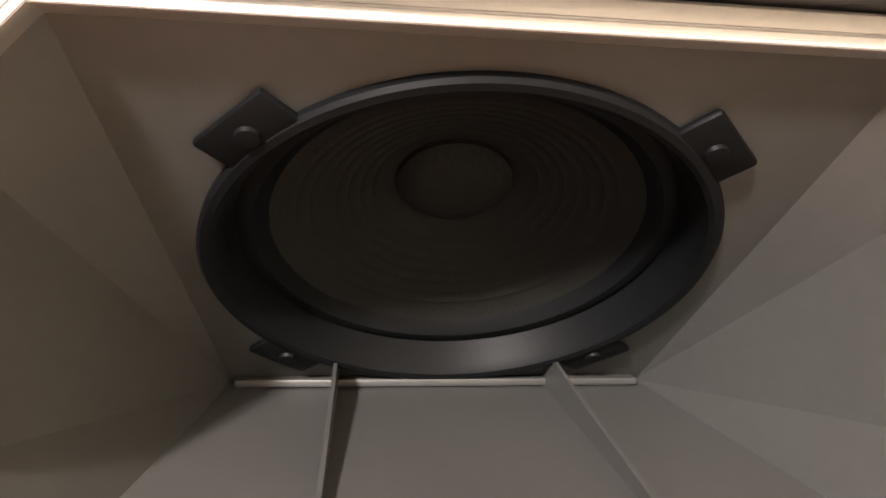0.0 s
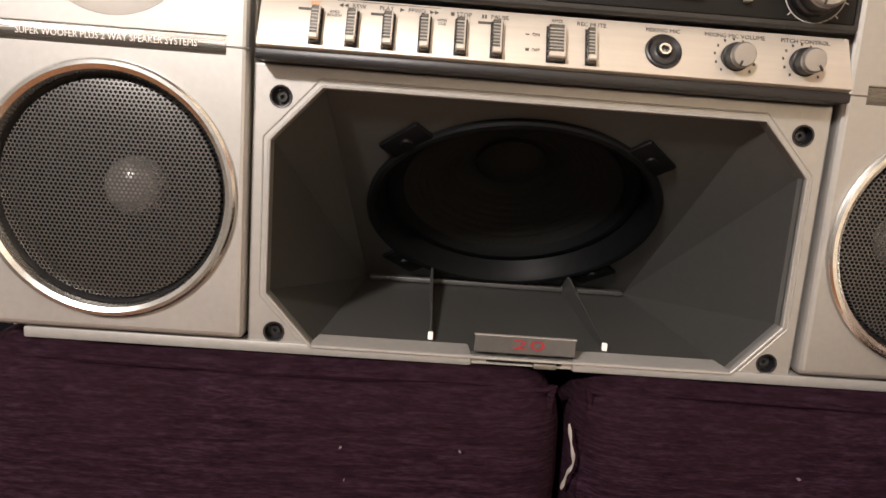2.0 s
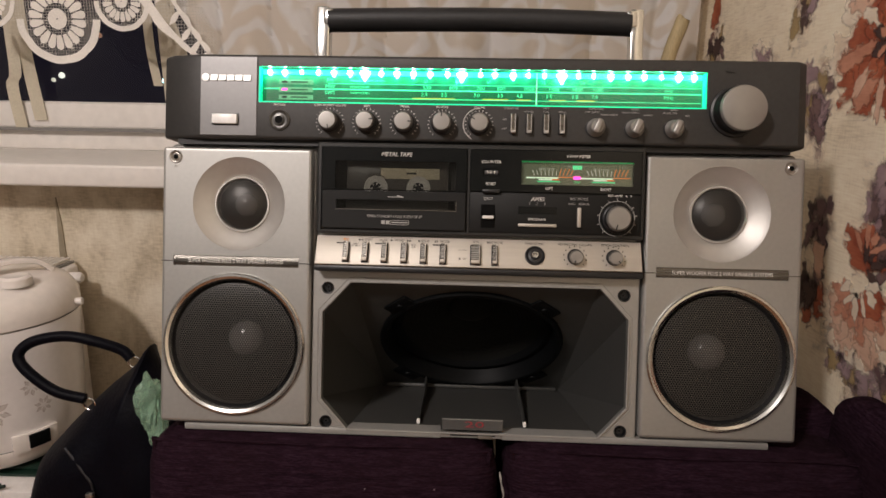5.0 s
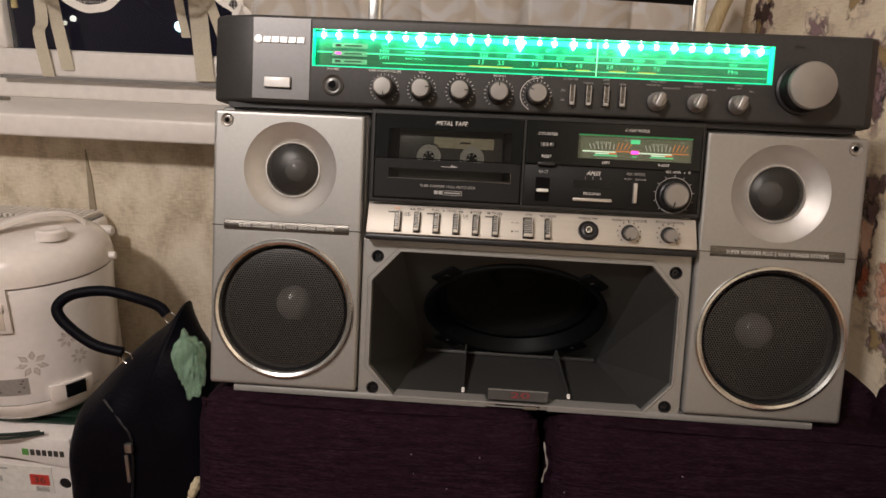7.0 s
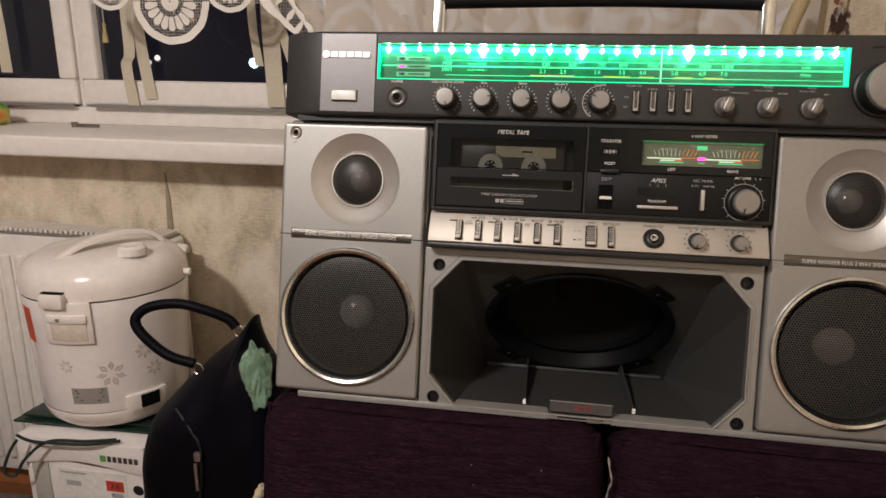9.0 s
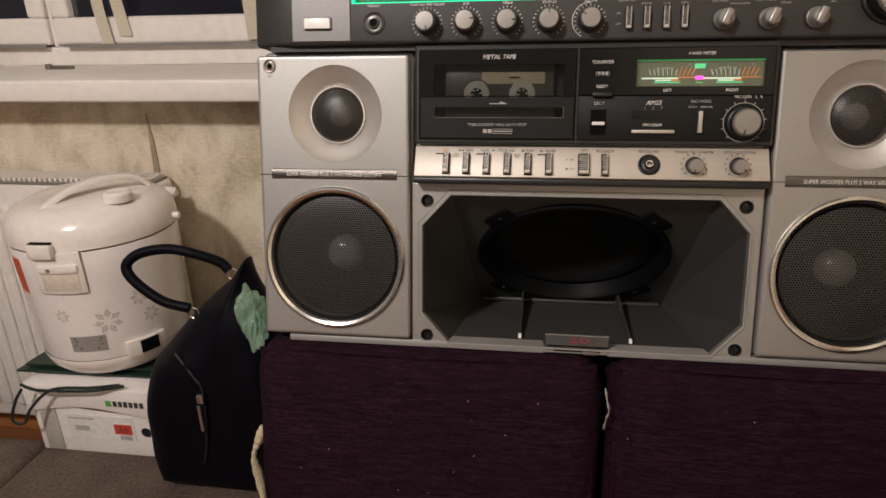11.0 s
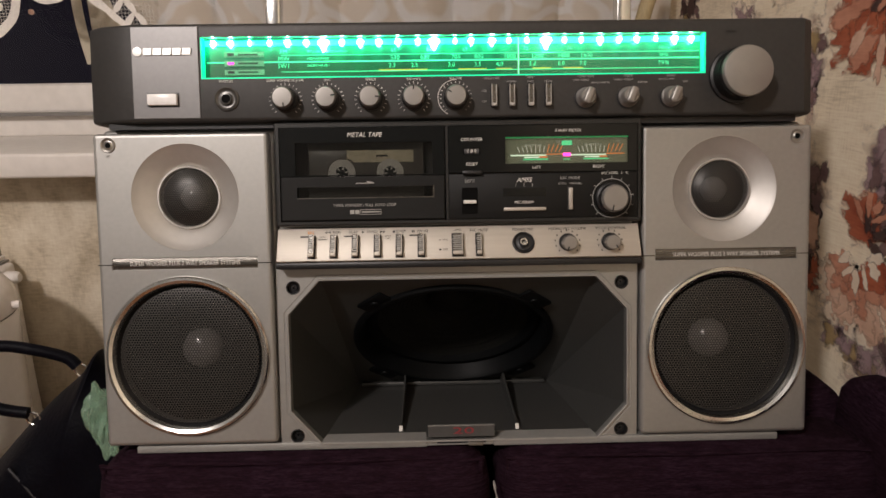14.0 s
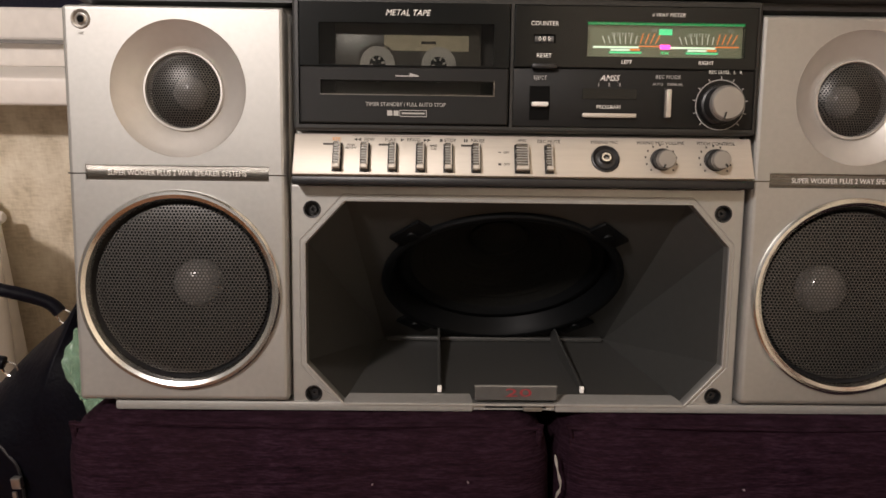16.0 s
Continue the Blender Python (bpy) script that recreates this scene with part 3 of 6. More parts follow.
# ---- the portable stereo ----
def stereo():
    bb = root("boombox", (0, 0, 0.63), "large silver and charcoal cassette boombox standing on purple cushions", "boombox", m=BASE)

    # case behind the front panels, hollow where the horn sits
    case = B()
    for s in (-1, 1):
        box(case, min(s * 0.160, s * 0.3115), max(s * 0.160, s * 0.3115), 0.0145, 0.200, 0.6335, 0.9145, 0.004, 3)
    box(case, -0.1595, 0.1595, 0.014, 0.200, 0.792, 0.9145, 0.002)
    box(case, -0.1595, 0.1595, 0.185, 0.200, 0.634, 0.7915, 0.002)
    wells = [disc_cutter(q * 0.239, 0.7145, 0.0655, 0.0, 0.060) for q in (-1, 1)] + [disc_cutter(q * 0.236, 0.8545, 0.0285, 0.0, 0.040, 32) for q in (-1, 1)]
    part("case", cut(case, wells), SILVER, bb)
    foot = B()
    box(foot, -0.290, -0.030, 0.004, 0.19, 0.626, 0.633, 0.0015)
    box(foot, 0.030, 0.290, 0.004, 0.19, 0.626, 0.633, 0.0015)
    part("base_rail", foot, SILVER_DARK, bb)

    # speaker panels
    for s in (-1, 1):
        x0, x1 = (-0.3135, -0.163) if s < 0 else (0.163, 0.3135)
        tx, tz, wx, wz = s * 0.236, 0.8545, s * 0.239, 0.7145
        pl = cut(box(B(), x0, x1, 0, 0.014, 0.6345, 0.910, 0.0035, 3), [disc_cutter(tx, tz, 0.0463, -0.01, 0.03), disc_cutter(wx, wz, 0.0655, -0.01, 0.03), disc_cutter(s * 0.300, 0.900, 0.0062, -0.01, 0.03, 24),
              box(B(), x0 + 0.012, x1 - 0.012, -0.01, 0.0012, 0.7918, 0.8025)])
        panel = part("speaker_panel", pl, SILVER, bb, smooth=False)
        # split line between the two halves
        for a, b in ((x0, x0 + 0.012), (x1 - 0.012, x1)):
            part("split_line", box(B(), a, b, -0.0003, 0.0009, 0.7961, 0.7970), STRIP, panel)
        bulge = B()
        rows = [[bulge.verts.new((x, 0.0012 - 0.0009 * math.cos(u * 0.5 * math.pi) ** 0.9, 0.7971 + 0.0050 * u)) for x in (x0 + 0.0123, x1 - 0.0123)] for u in [-0.999 + 1.998 * i / 12 for i in range(13)]]
        for p, q in zip(rows, rows[1:]):
            bulge.faces.new((p[0], p[1], q[1], q[0]))
        part("name_strip", bulge, STRIP, panel, "dark brushed name strip, slightly bulged")
        words("SUPER WOOFER PLUS 2 WAY SPEAKER SYSTEMS", 0.0052, (x0 + x1) / 2, -0.0002, 0.7971, PRINT, panel, wide=0.86)
        # tweeter: spun cone, ring, grille, dome
        part("tweeter_cone", lathe(B(), [(0.0466, -0.0004), (0.0463, 0.0002), (0.0457, -0.0004), (0.040, -0.0038), (0.034, -0.0074), (0.0283, -0.0106), (0.0277, -0.0112), (0.0277, -0.022)], (tx, 0, tz), segs=96), SPUN, panel, "spun aluminium tweeter flare")
        part("tweeter_ring", lathe(B(), [(0.0279, -0.0135), (0.0279, -0.0100), (0.0273, -0.0086), (0.0263, -0.0086), (0.0256, -0.0098), (0.0256, -0.018)], (tx, 0, tz), segs=72), SPUN, panel)
        part("tweeter_grille", lathe(B(), [(0.0256, -0.0104), (0.0225, -0.0076), (0.016, -0.0050), (0.009, -0.0034), (0, -0.0028)], (tx, 0, tz), segs=48), MESH_SMALL, panel, "fine perforated metal grille")
        part("tweeter_dome", lathe(B(), [(0.0120, -0.0235), (0.0116, -0.0205), (0.0095, -0.0175), (0.0055, -0.0155), (0, -0.0148)], (tx, 0, tz), segs=40), DOME, panel)
        # woofer: chrome ring, dark gap, grille, cone with dome
        part("woofer_ring", lathe(B(), [(0.0715, 0.0005), (0.0712, 0.0022), (0.0700, 0.0034), (0.0680, 0.0036), (0.0655, 0.0022), (0.0640, -0.001), (0.0640, -0.012)], (wx, 0, wz), segs=128), CHROME, panel, "worn chrome trim ring")
        part("gap_ring", lathe(B(), [(0.0642, -0.003), (0.0618, -0.0066), (0.0618, -0.018)], (wx, 0, wz), segs=96), BLACK, panel)
        part("woofer_grille", lathe(B(), [(0.0618, -0.0066), (0.0609, -0.0038), (0.055, -0.0026), (0.040, -0.0015), (0.020, -0.0008), (0, -0.0006)], (wx, 0, wz), segs=96), MESH_BIG, panel, "perforated metal grille")
        part("tweeter_back", lathe(B(), [(0.0280, -0.0225), (0.020, -0.0235), (0.0, -0.0238)], (tx, 0, tz), segs=40), PAPERCONE, panel)
        part("woofer_cone", lathe(B(), [(0.0652, -0.0150), (0.0600, -0.0150), (0.0565, -0.0130), (0.0530, -0.0150), (0.0185, -0.0400), (0, -0.0402)], (wx, 0, wz), segs=64), PAPERCONE, panel)
        part("woofer_dome", lathe(B(), [(0.0185, -0.0395), (0.0182, -0.0335), (0.0152, -0.0285), (0.0105, -0.0255), (0.0052, -0.0240), (0, -0.0236)], (wx, 0, wz), segs=48), DOME, panel, "shiny dust dome behind the grille")
        part("microphone_ring", lathe(B(), [(0.0066, -0.004), (0.0066, 0.0002), (0.0060, 0.0009), (0.0050, 0.0005), (0.0042, -0.0006), (0.0034, -0.0004), (0.0026, 0.0002), (0.0021, -0.0003), (0.0021, -0.005), (0, -0.005)], (s * 0.300, 0, 0.900), segs=32), M("microphone_steel", (0.46, 0.44, 0.41), 0.30, 0.85), panel, "turned steel ring of the built-in microphone")
        # flat black disc over the ring's middle, painted as a deep hole
        part("microphone_hole_shade", lathe(B(), [(0.0024, 0.0003), (0, 0.0004)], (s * 0.300, 0, 0.900), segs=16), PITCH, panel)
        words("MIC", 0.0026, s * 0.300, -0.0002, 0.8905, PRINT_DIM, panel)

    # horn front frame
    octo = [(0.123, 0.779), (0.1508, 0.749), (0.1508, 0.662), (0.124, 0.6325), (-0.124, 0.6325), (-0.1508, 0.662), (-0.1508, 0.749), (-0.123, 0.779)]
    hole = [disc_cutter(sx * 0.1465, z, 0.0062, -0.01, 0.03, 24) for sx in (-1, 1) for z in (0.773, 0.6385)]
    fr = cut(box(B(), -0.1615, 0.1615, 0.006, 0.016, 0.6265, 0.7905, 0.0012), [prism(B(), octo, -0.01, 0.03), *hole, box(B(), -0.021, 0.024, 0.0, 0.03, 0.62, 0.6312)])
    frame_part = part("horn_frame", fr, SILVER, bb, smooth=False)
    for i in range(8):
        (ax, az), (bx, bz) = octo[i], octo[(i + 1) % 8]
        cx, cz = (ax + bx) / 2, (az + bz) / 2
        L = math.hypot(bx - ax, bz - az)
        ang = math.degrees(math.atan2(bz - az, bx - ax))
        for off, w, pr in ((0.0008, 0.0016, 0.0028), (0.0048, 0.0011, 0.0055)):
            lip = B()
            box(lip, -L / 2 - off * 0.4, L / 2 + off * 0.4, pr, 0.0075, -w / 2, w / 2, 0.0004, 1)
            nrm = Vector((-(bz - az), 0, bx - ax)).normalized()
            if nrm.dot(Vector((cx, 0, cz - 0.705))) < 0:
                nrm = -nrm
            bmesh.ops.transform(lip, matrix=Matrix.Translation((cx + nrm.x * off, 0, cz + nrm.z * off)) @ Matrix.Rotation(-radians(ang), 4, "Y"), verts=lip.verts)
            part("rim_strip", lip, HORN_EDGE, frame_part, "pale raised rim")
    for sx in (-1, 1):
        for z in (0.773, 0.6385):
            part("socket_screw", lathe(B(), [(0.0064, -0.0005), (0.0062, 0.0006), (0.0052, 0.0004), (0.0050, -0.006), (0.0030, -0.006), (0.0028, -0.0035), (0.0012, -0.0035), (0.0010, -0.006), (0, -0.006)], (sx * 0.1465, 0.006, z), segs=28), BLACK, frame_part, "black recessed screw")

    # horn: slanted baffle, faceted cheeks, floor
    F = {k: Vector(v) for k, v in dict(tl=(-0.123, 0.012, 0.779), tr=(0.123, 0.012, 0.779), rt=(0.1508, 0.012, 0.749), rb=(0.1508, 0.012, 0.662), br=(0.124, 0.012, 0.6325), bl=(-0.124, 0.012, 0.6325), lb=(-0.1508, 0.012, 0.662), lt=(-0.1508, 0.012, 0.749), BL=(-0.108, 0.172, 0.639), BR=(0.108, 0.172, 0.639)).items()}
    hn = B()
    V = {k: hn.verts.new(v) for k, v in F.items()}
    for f in (("tl", "BL", "lt"), ("lt", "BL", "lb"), ("lb", "BL", "bl"), ("bl", "BL", "BR", "br"), ("tr", "rt", "BR"), ("rt", "rb", "BR"), ("rb", "br", "BR")):
        hn.faces.new([V[k] for k in f])
    # baffle with the driver's round opening
    d = (F["BL"] - F["tl"])
    d.x = 0
    d.normalize()
    n = Vector((0, d.z, -d.y))
    c = Vector((-0.002, 0.012, 0.779)) + d * 0.1070
    quad = [((F[k] - c).x, (F[k] - c).dot(d)) for k in ("tl", "tr", "BR", "BL")]
    spokes = sorted([2 * math.pi * i / 72 - math.pi for i in range(72)] + [math.atan2(v, u) for u, v in quad])
    inner, outer = [], []
    for a in spokes:
        u, v = math.cos(a), math.sin(a)
        best = 9.0
        for i in range(4):
            (x1, y1), (x2, y2) = quad[i], quad[(i + 1) % 4]
            det = u * (y1 - y2) - v * (x1 - x2)
            if abs(det) > 1e-9:
                s = (x1 * (y1 - y2) - y1 * (x1 - x2)) / det
                w = (u * y1 - v * x1) / det
                if s > 0 and -1e-6 <= w <= 1 + 1e-6:
                    best = min(best, s)
        r = min(0.0940 / math.hypot(u, v / 0.945), best * 0.98)
        inner.append(hn.verts.new(c + Vector((1, 0, 0)) * (u * r) + d * (v * r)))
        outer.append(hn.verts.new(c + Vector((1, 0, 0)) * (u * best) + d * (v * best)))
    for i in range(len(spokes)):
        j = (i + 1) % len(spokes)
        hn.faces.new((inner[i], outer[i], outer[j], inner[j]))
    horn = part("horn", hn, HORN, bb, "grey moulded bass horn", smooth=False)
    part("back_ledge", box(B(), -0.1050, 0.1040, 0.160, 0.171, 0.6392, 0.6432, 0.001), HORN, horn)
    for sx in (-1, 1):
        fin = B()
        pts = [(0.028, 0.6335), (0.028, 0.638), (0.100, 0.648), (0.145, 0.6555), (0.170, 0.6475), (0.170, 0.6385)]
        a = [fin.verts.new((sx * (0.0545 - 0.0008), y, z)) for y, z in pts]
        b = [fin.verts.new((sx * (0.0545 + 0.0010), y, z)) for y, z in pts]
        fin.faces.new(a)
        fin.faces.new(b[::-1])
        for i in range(len(pts)):
            fin.faces.new((a[i], b[i], b[(i + 1) % len(pts)], a[(i + 1) % len(pts)]))
        part("fin", fin, HORN, horn, smooth=False)
        part("fin_tip", box(B(), sx * 0.0545 - 0.0016, sx * 0.0545 + 0.0016, 0.0255, 0.0282, 0.6335, 0.6385, 0.0004, 1), PRINT, horn, "small white tip")

    # super woofer on the baffle
    sw = part("super_woofer", lathe(B(), [(0.102, 0.0003), (0.102, 0.003), (0.1007, 0.0045), (0.098, 0.0048), (0.0959, 0.0038), (0.0938, 0.0), (0.0917, -0.008), (0.0901, -0.013), (0.0875, -0.012), (0.0837, -0.0125), (0.08, -0.016), (0.0779, -0.0185)], c, n, 128, 0.945), BASKET, bb, "black pressed basket of the bass driver")
    prof = [(0.0742, -0.018)]
    for i in range(40):
        r = 0.0738 - i * 0.00122
        prof.append((r, -0.018 - 0.029 * (0.0742 - r) / 0.049 + (0.0006 if 6 < i < 34 and i % 4 == 0 else 0)))
    prof += [(0.0248, -0.0475), (0.0244, -0.045), (0.020, -0.041), (0.012, -0.038), (0, -0.0368)]
    part("cone", lathe(B(), [(1.06 * r, h) for r, h in prof], c, n, 96, 0.945), CONE, sw, "ribbed dark paper cone with a domed cap")
    for a in (45, 135, 225, 315):
        t = B()
        q = Matrix((Vector((1, 0, 0)), d, -n)).transposed().to_4x4()
        box(t, 0.093, 0.1085, -0.0155, 0.0155, -0.0040, -0.0004, 0.0015, 2)
        lathe(t, [(0, 0.0058), (0.0035, 0.0055), (0.0040, 0.0040), (0, 0.0039)], (0.100, 0, 0), (0, 0, -1), 16)
        bmesh.ops.transform(t, matrix=Matrix.Translation(c) @ q @ Matrix.Diagonal((1.06, 1, 1, 1)) @ Matrix.Rotation(radians(a), 4, "Z"), verts=t.verts)
        part("mounting_tab", t, BASKET, sw)

    # badge and catch under the horn
    badge = part("badge", box(B(), -0.029, 0.031, 0.0035, 0.0058, 0.6352, 0.6455, 0.0005, 1), M("badge_acrylic", (0.095, 0.093, 0.090), 0.22, 0.2, 0.1, 40), bb, "small smoked acrylic badge with red figures")
    part("badge_edge", box(B(), -0.0292, 0.0312, 0.0033, 0.0058, 0.6455, 0.6461), HORN_EDGE, badge)
    words("20", 0.0085, 0.003, 0.0033, 0.6408, RED_PRINT, badge, wide=2.4)
    part("catch", box(B(), 0.007, 0.021, 0.004, 0.012, 0.6264, 0.6298, 0.001), M("dull_catch_metal", (0.20, 0.18, 0.155), 0.4, 0.5), bb)
    part("notch_back", box(B(), -0.0215, 0.0245, 0.0125, 0.0135, 0.6262, 0.6312), BLACK, bb)

    # cassette deck block
    deck = part("deck_surround", cut(box(B(), -0.1565, 0.1605, -0.006, 0.0138, 0.8275, 0.9165, 0.0018), [box(B(), -0.1525, -0.0095, -0.02, 0.012, 0.8315, 0.9125), box(B(), -0.0075, 0.1575, -0.02, 0.0005, 0.8315, 0.9125)]), CHARCOAL_LIGHT, bb, "charcoal surround of the cassette deck", smooth=False)
    door = part("cassette_door", cut(box(B(), -0.1515, -0.0105, -0.0075, -0.0025, 0.8322, 0.8700, 0.0012), [box(B(), -0.1375, -0.0205, -0.02, 0.01, 0.8520, 0.8612)]), DECK, bb, "dark grey cassette door with a slot window", smooth=False)
    part("slot_pane", box(B(), -0.1375, -0.0205, -0.0042, -0.0035, 0.8521, 0.8611), SMOKED, door, smooth=False)
    ch = B()
    box(ch, -0.138, -0.020, -0.0078, -0.007, 0.8513, 0.8520)
    box(ch, -0.0207, -0.0199, -0.0078, -0.007, 0.8513, 0.8618)
    part("slot_edge", ch, STRIP, door)
    upper = part("door_window", cut(box(B(), -0.1515, -0.0105, -0.0075, -0.0045, 0.8702, 0.9120, 0.0003), [box(B(), -0.1385, -0.0210, -0.02, 0.01, 0.8712, 0.8988)]), GLOSS_BLACK, bb, "gloss black frame of the cassette window", smooth=False)
    pn = part("window_pane", box(B(), -0.1385, -0.0210, -0.0062, -0.0055, 0.8712, 0.8988), SMOKED, upper, smooth=False)
    well = B()
    box(well, -0.1520, -0.0100, 0.0105, 0.0115, 0.832, 0.912)
    part("deck_well", well, M("well_grey", (0.06, 0.058, 0.056), 0.6), bb)
    words("METAL TAPE", 0.0056, -0.079, -0.0078, 0.9052, PRINT, upper, shear=0.25, wide=0.95)
    words("TIMER STANDBY / FULL AUTO STOP", 0.0036, -0.080, -0.0077, 0.8452, PRINT_DIM, door, wide=0.93)
    db = B()
    for a, b in ((-0.0925, -0.0890), (-0.0882, -0.0848)):
        box(db, a, b, -0.0078, -0.0074, 0.8378, 0.8412)
    for z in (0.8374, 0.8414):
        box(db, -0.0840, -0.0660, -0.0078, -0.0074, z - 0.0002, z + 0.0002)
    for x in (-0.0840, -0.0660):
        box(db, x - 0.0002, x + 0.0002, -0.0078, -0.0074, 0.8374, 0.8414)
    box(db, -0.0828, -0.0672, -0.0078, -0.0074, 0.8389, 0.8400)
    part("noise_mark", db, PRINT_DIM, door)
    ar = B()
    prism(ar, [(-0.0870, 0.8645), (-0.0775, 0.8645), (-0.0775, 0.8662), (-0.0715, 0.8645), (-0.0715, 0.8638), (-0.0870, 0.8638)], -0.0078, -0.0074)
    part("arrow_mark", ar, PRINT_DIM, door)

    # right side of the deck
    low = part("function_panel", box(B(), -0.0072, 0.1572, -0.0058, 0.0, 0.8318, 0.8708, 0.0008), DECK, bb)
    hi = part("meter_panel", cut(box(B(), -0.0072, 0.1572, -0.0066, 0.0, 0.8712, 0.9122, 0.0008), [box(B(), 0.0420, 0.1490, -0.02, -0.0015, 0.8790, 0.9020), box(B(), 0.0055, 0.0205, -0.02, -0.004, 0.8872, 0.8930)]), GLOSS_BLACK, bb, "gloss black meter panel", smooth=False)
    words("COUNTER", 0.0040, 0.013, -0.0068, 0.9000, PRINT, hi)
    words("RESET", 0.0038, 0.013, -0.0068, 0.8790, PRINT, hi)
    part("reset_button", box(B(), 0.0045, 0.0215, -0.0105, -0.006, 0.8700, 0.8735, 0.0012), BLACK, hi)
    cw = B()
    for i in range(3):
        lathe(cw, [(0, -0.0018), (0.0026, -0.0018), (0.0026, 0.0018), (0, 0.0018)], (0.0085 + i * 0.0045, -0.0036, 0.8901), (1, 0, 0), 12)
    part("counter_drum", cw, M("counter_drum", (0.10, 0.10, 0.10), 0.5), hi)
    words("0 0 0", 0.0042, 0.013, -0.0063, 0.8901, PRINT, hi, wide=0.95)
    words("4 WAY METER", 0.0036, 0.096, -0.0068, 0.9066, PRINT, hi, shear=0.2)
    words("LEFT", 0.0036, 0.069, -0.0068, 0.8755, PRINT, hi)
    words("RIGHT", 0.0036, 0.123, -0.0068, 0.8755, PRINT, hi)
    mt = part("meter_face", box(B(), 0.0422, 0.1488, -0.0022, -0.0016, 0.8792, 0.9018), glow("meter_face_lit", (0.13, 0.13, 0.085), 0.15), hi, "dimly lit twin level meter", smooth=False)
    tk, tr, wb, gb = B(), B(), B(), B()
    for mx in (0.0700, 0.1225):
        for i in range(11):
            u = -0.016 + i * 0.0037
            a = math.atan2(u, 0.030)
            for k in range(2):
                x, z = mx + u + k * 0.0018 * math.sin(a), 0.8885 + 0.0012 + k * 0.003 * math.cos(a)
            box(tr if i > 6 else tk, mx + u - 0.0003, mx + u + 0.0003, -0.0026, -0.0022, 0.8885, 0.8925 + (0.003 if i > 6 else 0.0012), rot=Matrix.Rotation(a * 0.8, 4, "Y"))
        box(wb, mx - 0.023, mx + 0.008, -0.0026, -0.0022, 0.8855, 0.8868)
        box(tr, mx + 0.008, mx + 0.024, -0.0026, -0.0022, 0.8866, 0.8874)
        box(tr, mx + 0.002, mx + 0.009, -0.0025, -0.0021, 0.8840, 0.8852)
        box(wb, mx - 0.011, mx + 0.002, -0.0026, -0.0022, 0.8838, 0.8850)
        box(gb, mx - 0.012, mx + 0.010, -0.0026, -0.0022, 0.8820, 0.8833)
        words("-20 10 7 5 3 0", 0.0030, mx - 0.004, -0.0026, 0.8945, PRINT, mt, wide=0.9)
        words("VU", 0.0030, mx + 0.018, -0.0026, 0.8975, PRINT_DIM, mt)
    for nm, bm, m in (("scale_tick", tk, PRINT), ("scale_red", tr, glow("meter_orange", (0.9, 0.22, 0.04), 0.4)), ("scale_bar", wb, glow("meter_white_bar", (0.8, 0.9, 0.75), 0.5)), ("scale_green", gb, glow("meter_green_bar", (0.1, 0.75, 0.35), 0.3))):
        tagged(part(nm, bm, m, mt), kind="stuff")
    ed = B()
    box(ed, 0.0420, 0.1490, -0.0050, -0.0016, 0.9008, 0.9019)
    part("meter_lamp_edge", ed, glow("meter_green_edge", (0.02, 0.8, 0.25), 0.05), mt, "green lit upper edge")
    part("vu_lamp", box(B(), 0.0915, 0.1005, -0.0027, -0.0022, 0.8945, 0.8985), glow("meter_green_lamp", (0.10, 0.85, 0.40), 0.35), mt)
    part("peak_lamp", box(B(), 0.0925, 0.0995, -0.0035, -0.0022, 0.8850, 0.8880, 0.0008), PINK_LED, mt, "pink lit peak lamp")
    words("PEAK", 0.0026, 0.096, -0.0026, 0.8824, glow("peak_print", (0.1, 0.8, 0.3), 0.6), mt)
    part("meter_pane", box(B(), 0.0420, 0.1490, -0.0062, -0.0056, 0.8790, 0.9020), CLEAR, hi, smooth=False)

    words("EJECT", 0.0036, 0.011, -0.0060, 0.8645, PRINT_DIM, low)
    words("AMSS", 0.0055, 0.058, -0.0060, 0.8648, PRINT, low, shear=0.3)
    words("1      2      3", 0.0033, 0.058, -0.0060, 0.8605, PRINT_DIM, low)
    words("PROGRAM", 0.0035, 0.058, -0.0060, 0.8455, PRINT, low)
    words("REC MODE", 0.0035, 0.098, -0.0060, 0.8660, PRINT_DIM, low)
    words("AUTO    MANUAL", 0.0026, 0.098, -0.0060, 0.8612, PRINT_DIM, low)
    words("REC LEVEL   L   R", 0.0031, 0.137, -0.0060, 0.8698, PRINT, low)
    # flush black plate, painted as the depth behind the key
    part("eject_well_shade", box(B(), 0.0040, 0.0175, -0.0064, -0.0054, 0.8365, 0.8590), PITCH, low)
    part("eject_key", box(B(), 0.0052, 0.0163, -0.0105, -0.0060, 0.8452, 0.8482, 0.0008), PRINT, low)
    aw = B()
    box(aw, 0.0400, 0.0768, -0.0064, -0.0054, 0.8510, 0.8578)
    part("program_window", aw, GLOSS_BLACK, low)
    part("program_bar", box(B(), 0.0400, 0.0768, -0.0088, -0.0055, 0.8383, 0.8413, 0.0008), BRUSHED, low)
    part("rec_mode_slot", box(B(), 0.0958, 0.1000, -0.0062, -0.0055, 0.8385, 0.8590), BLACK, low)
    part("rec_mode_slider", box(B(), 0.0962, 0.0996, -0.0105, -0.0058, 0.8388, 0.8575, 0.0006), BRUSHED, low)
    marks = B()
    for i in range(11):
        a = radians(-135 + 27 * i)
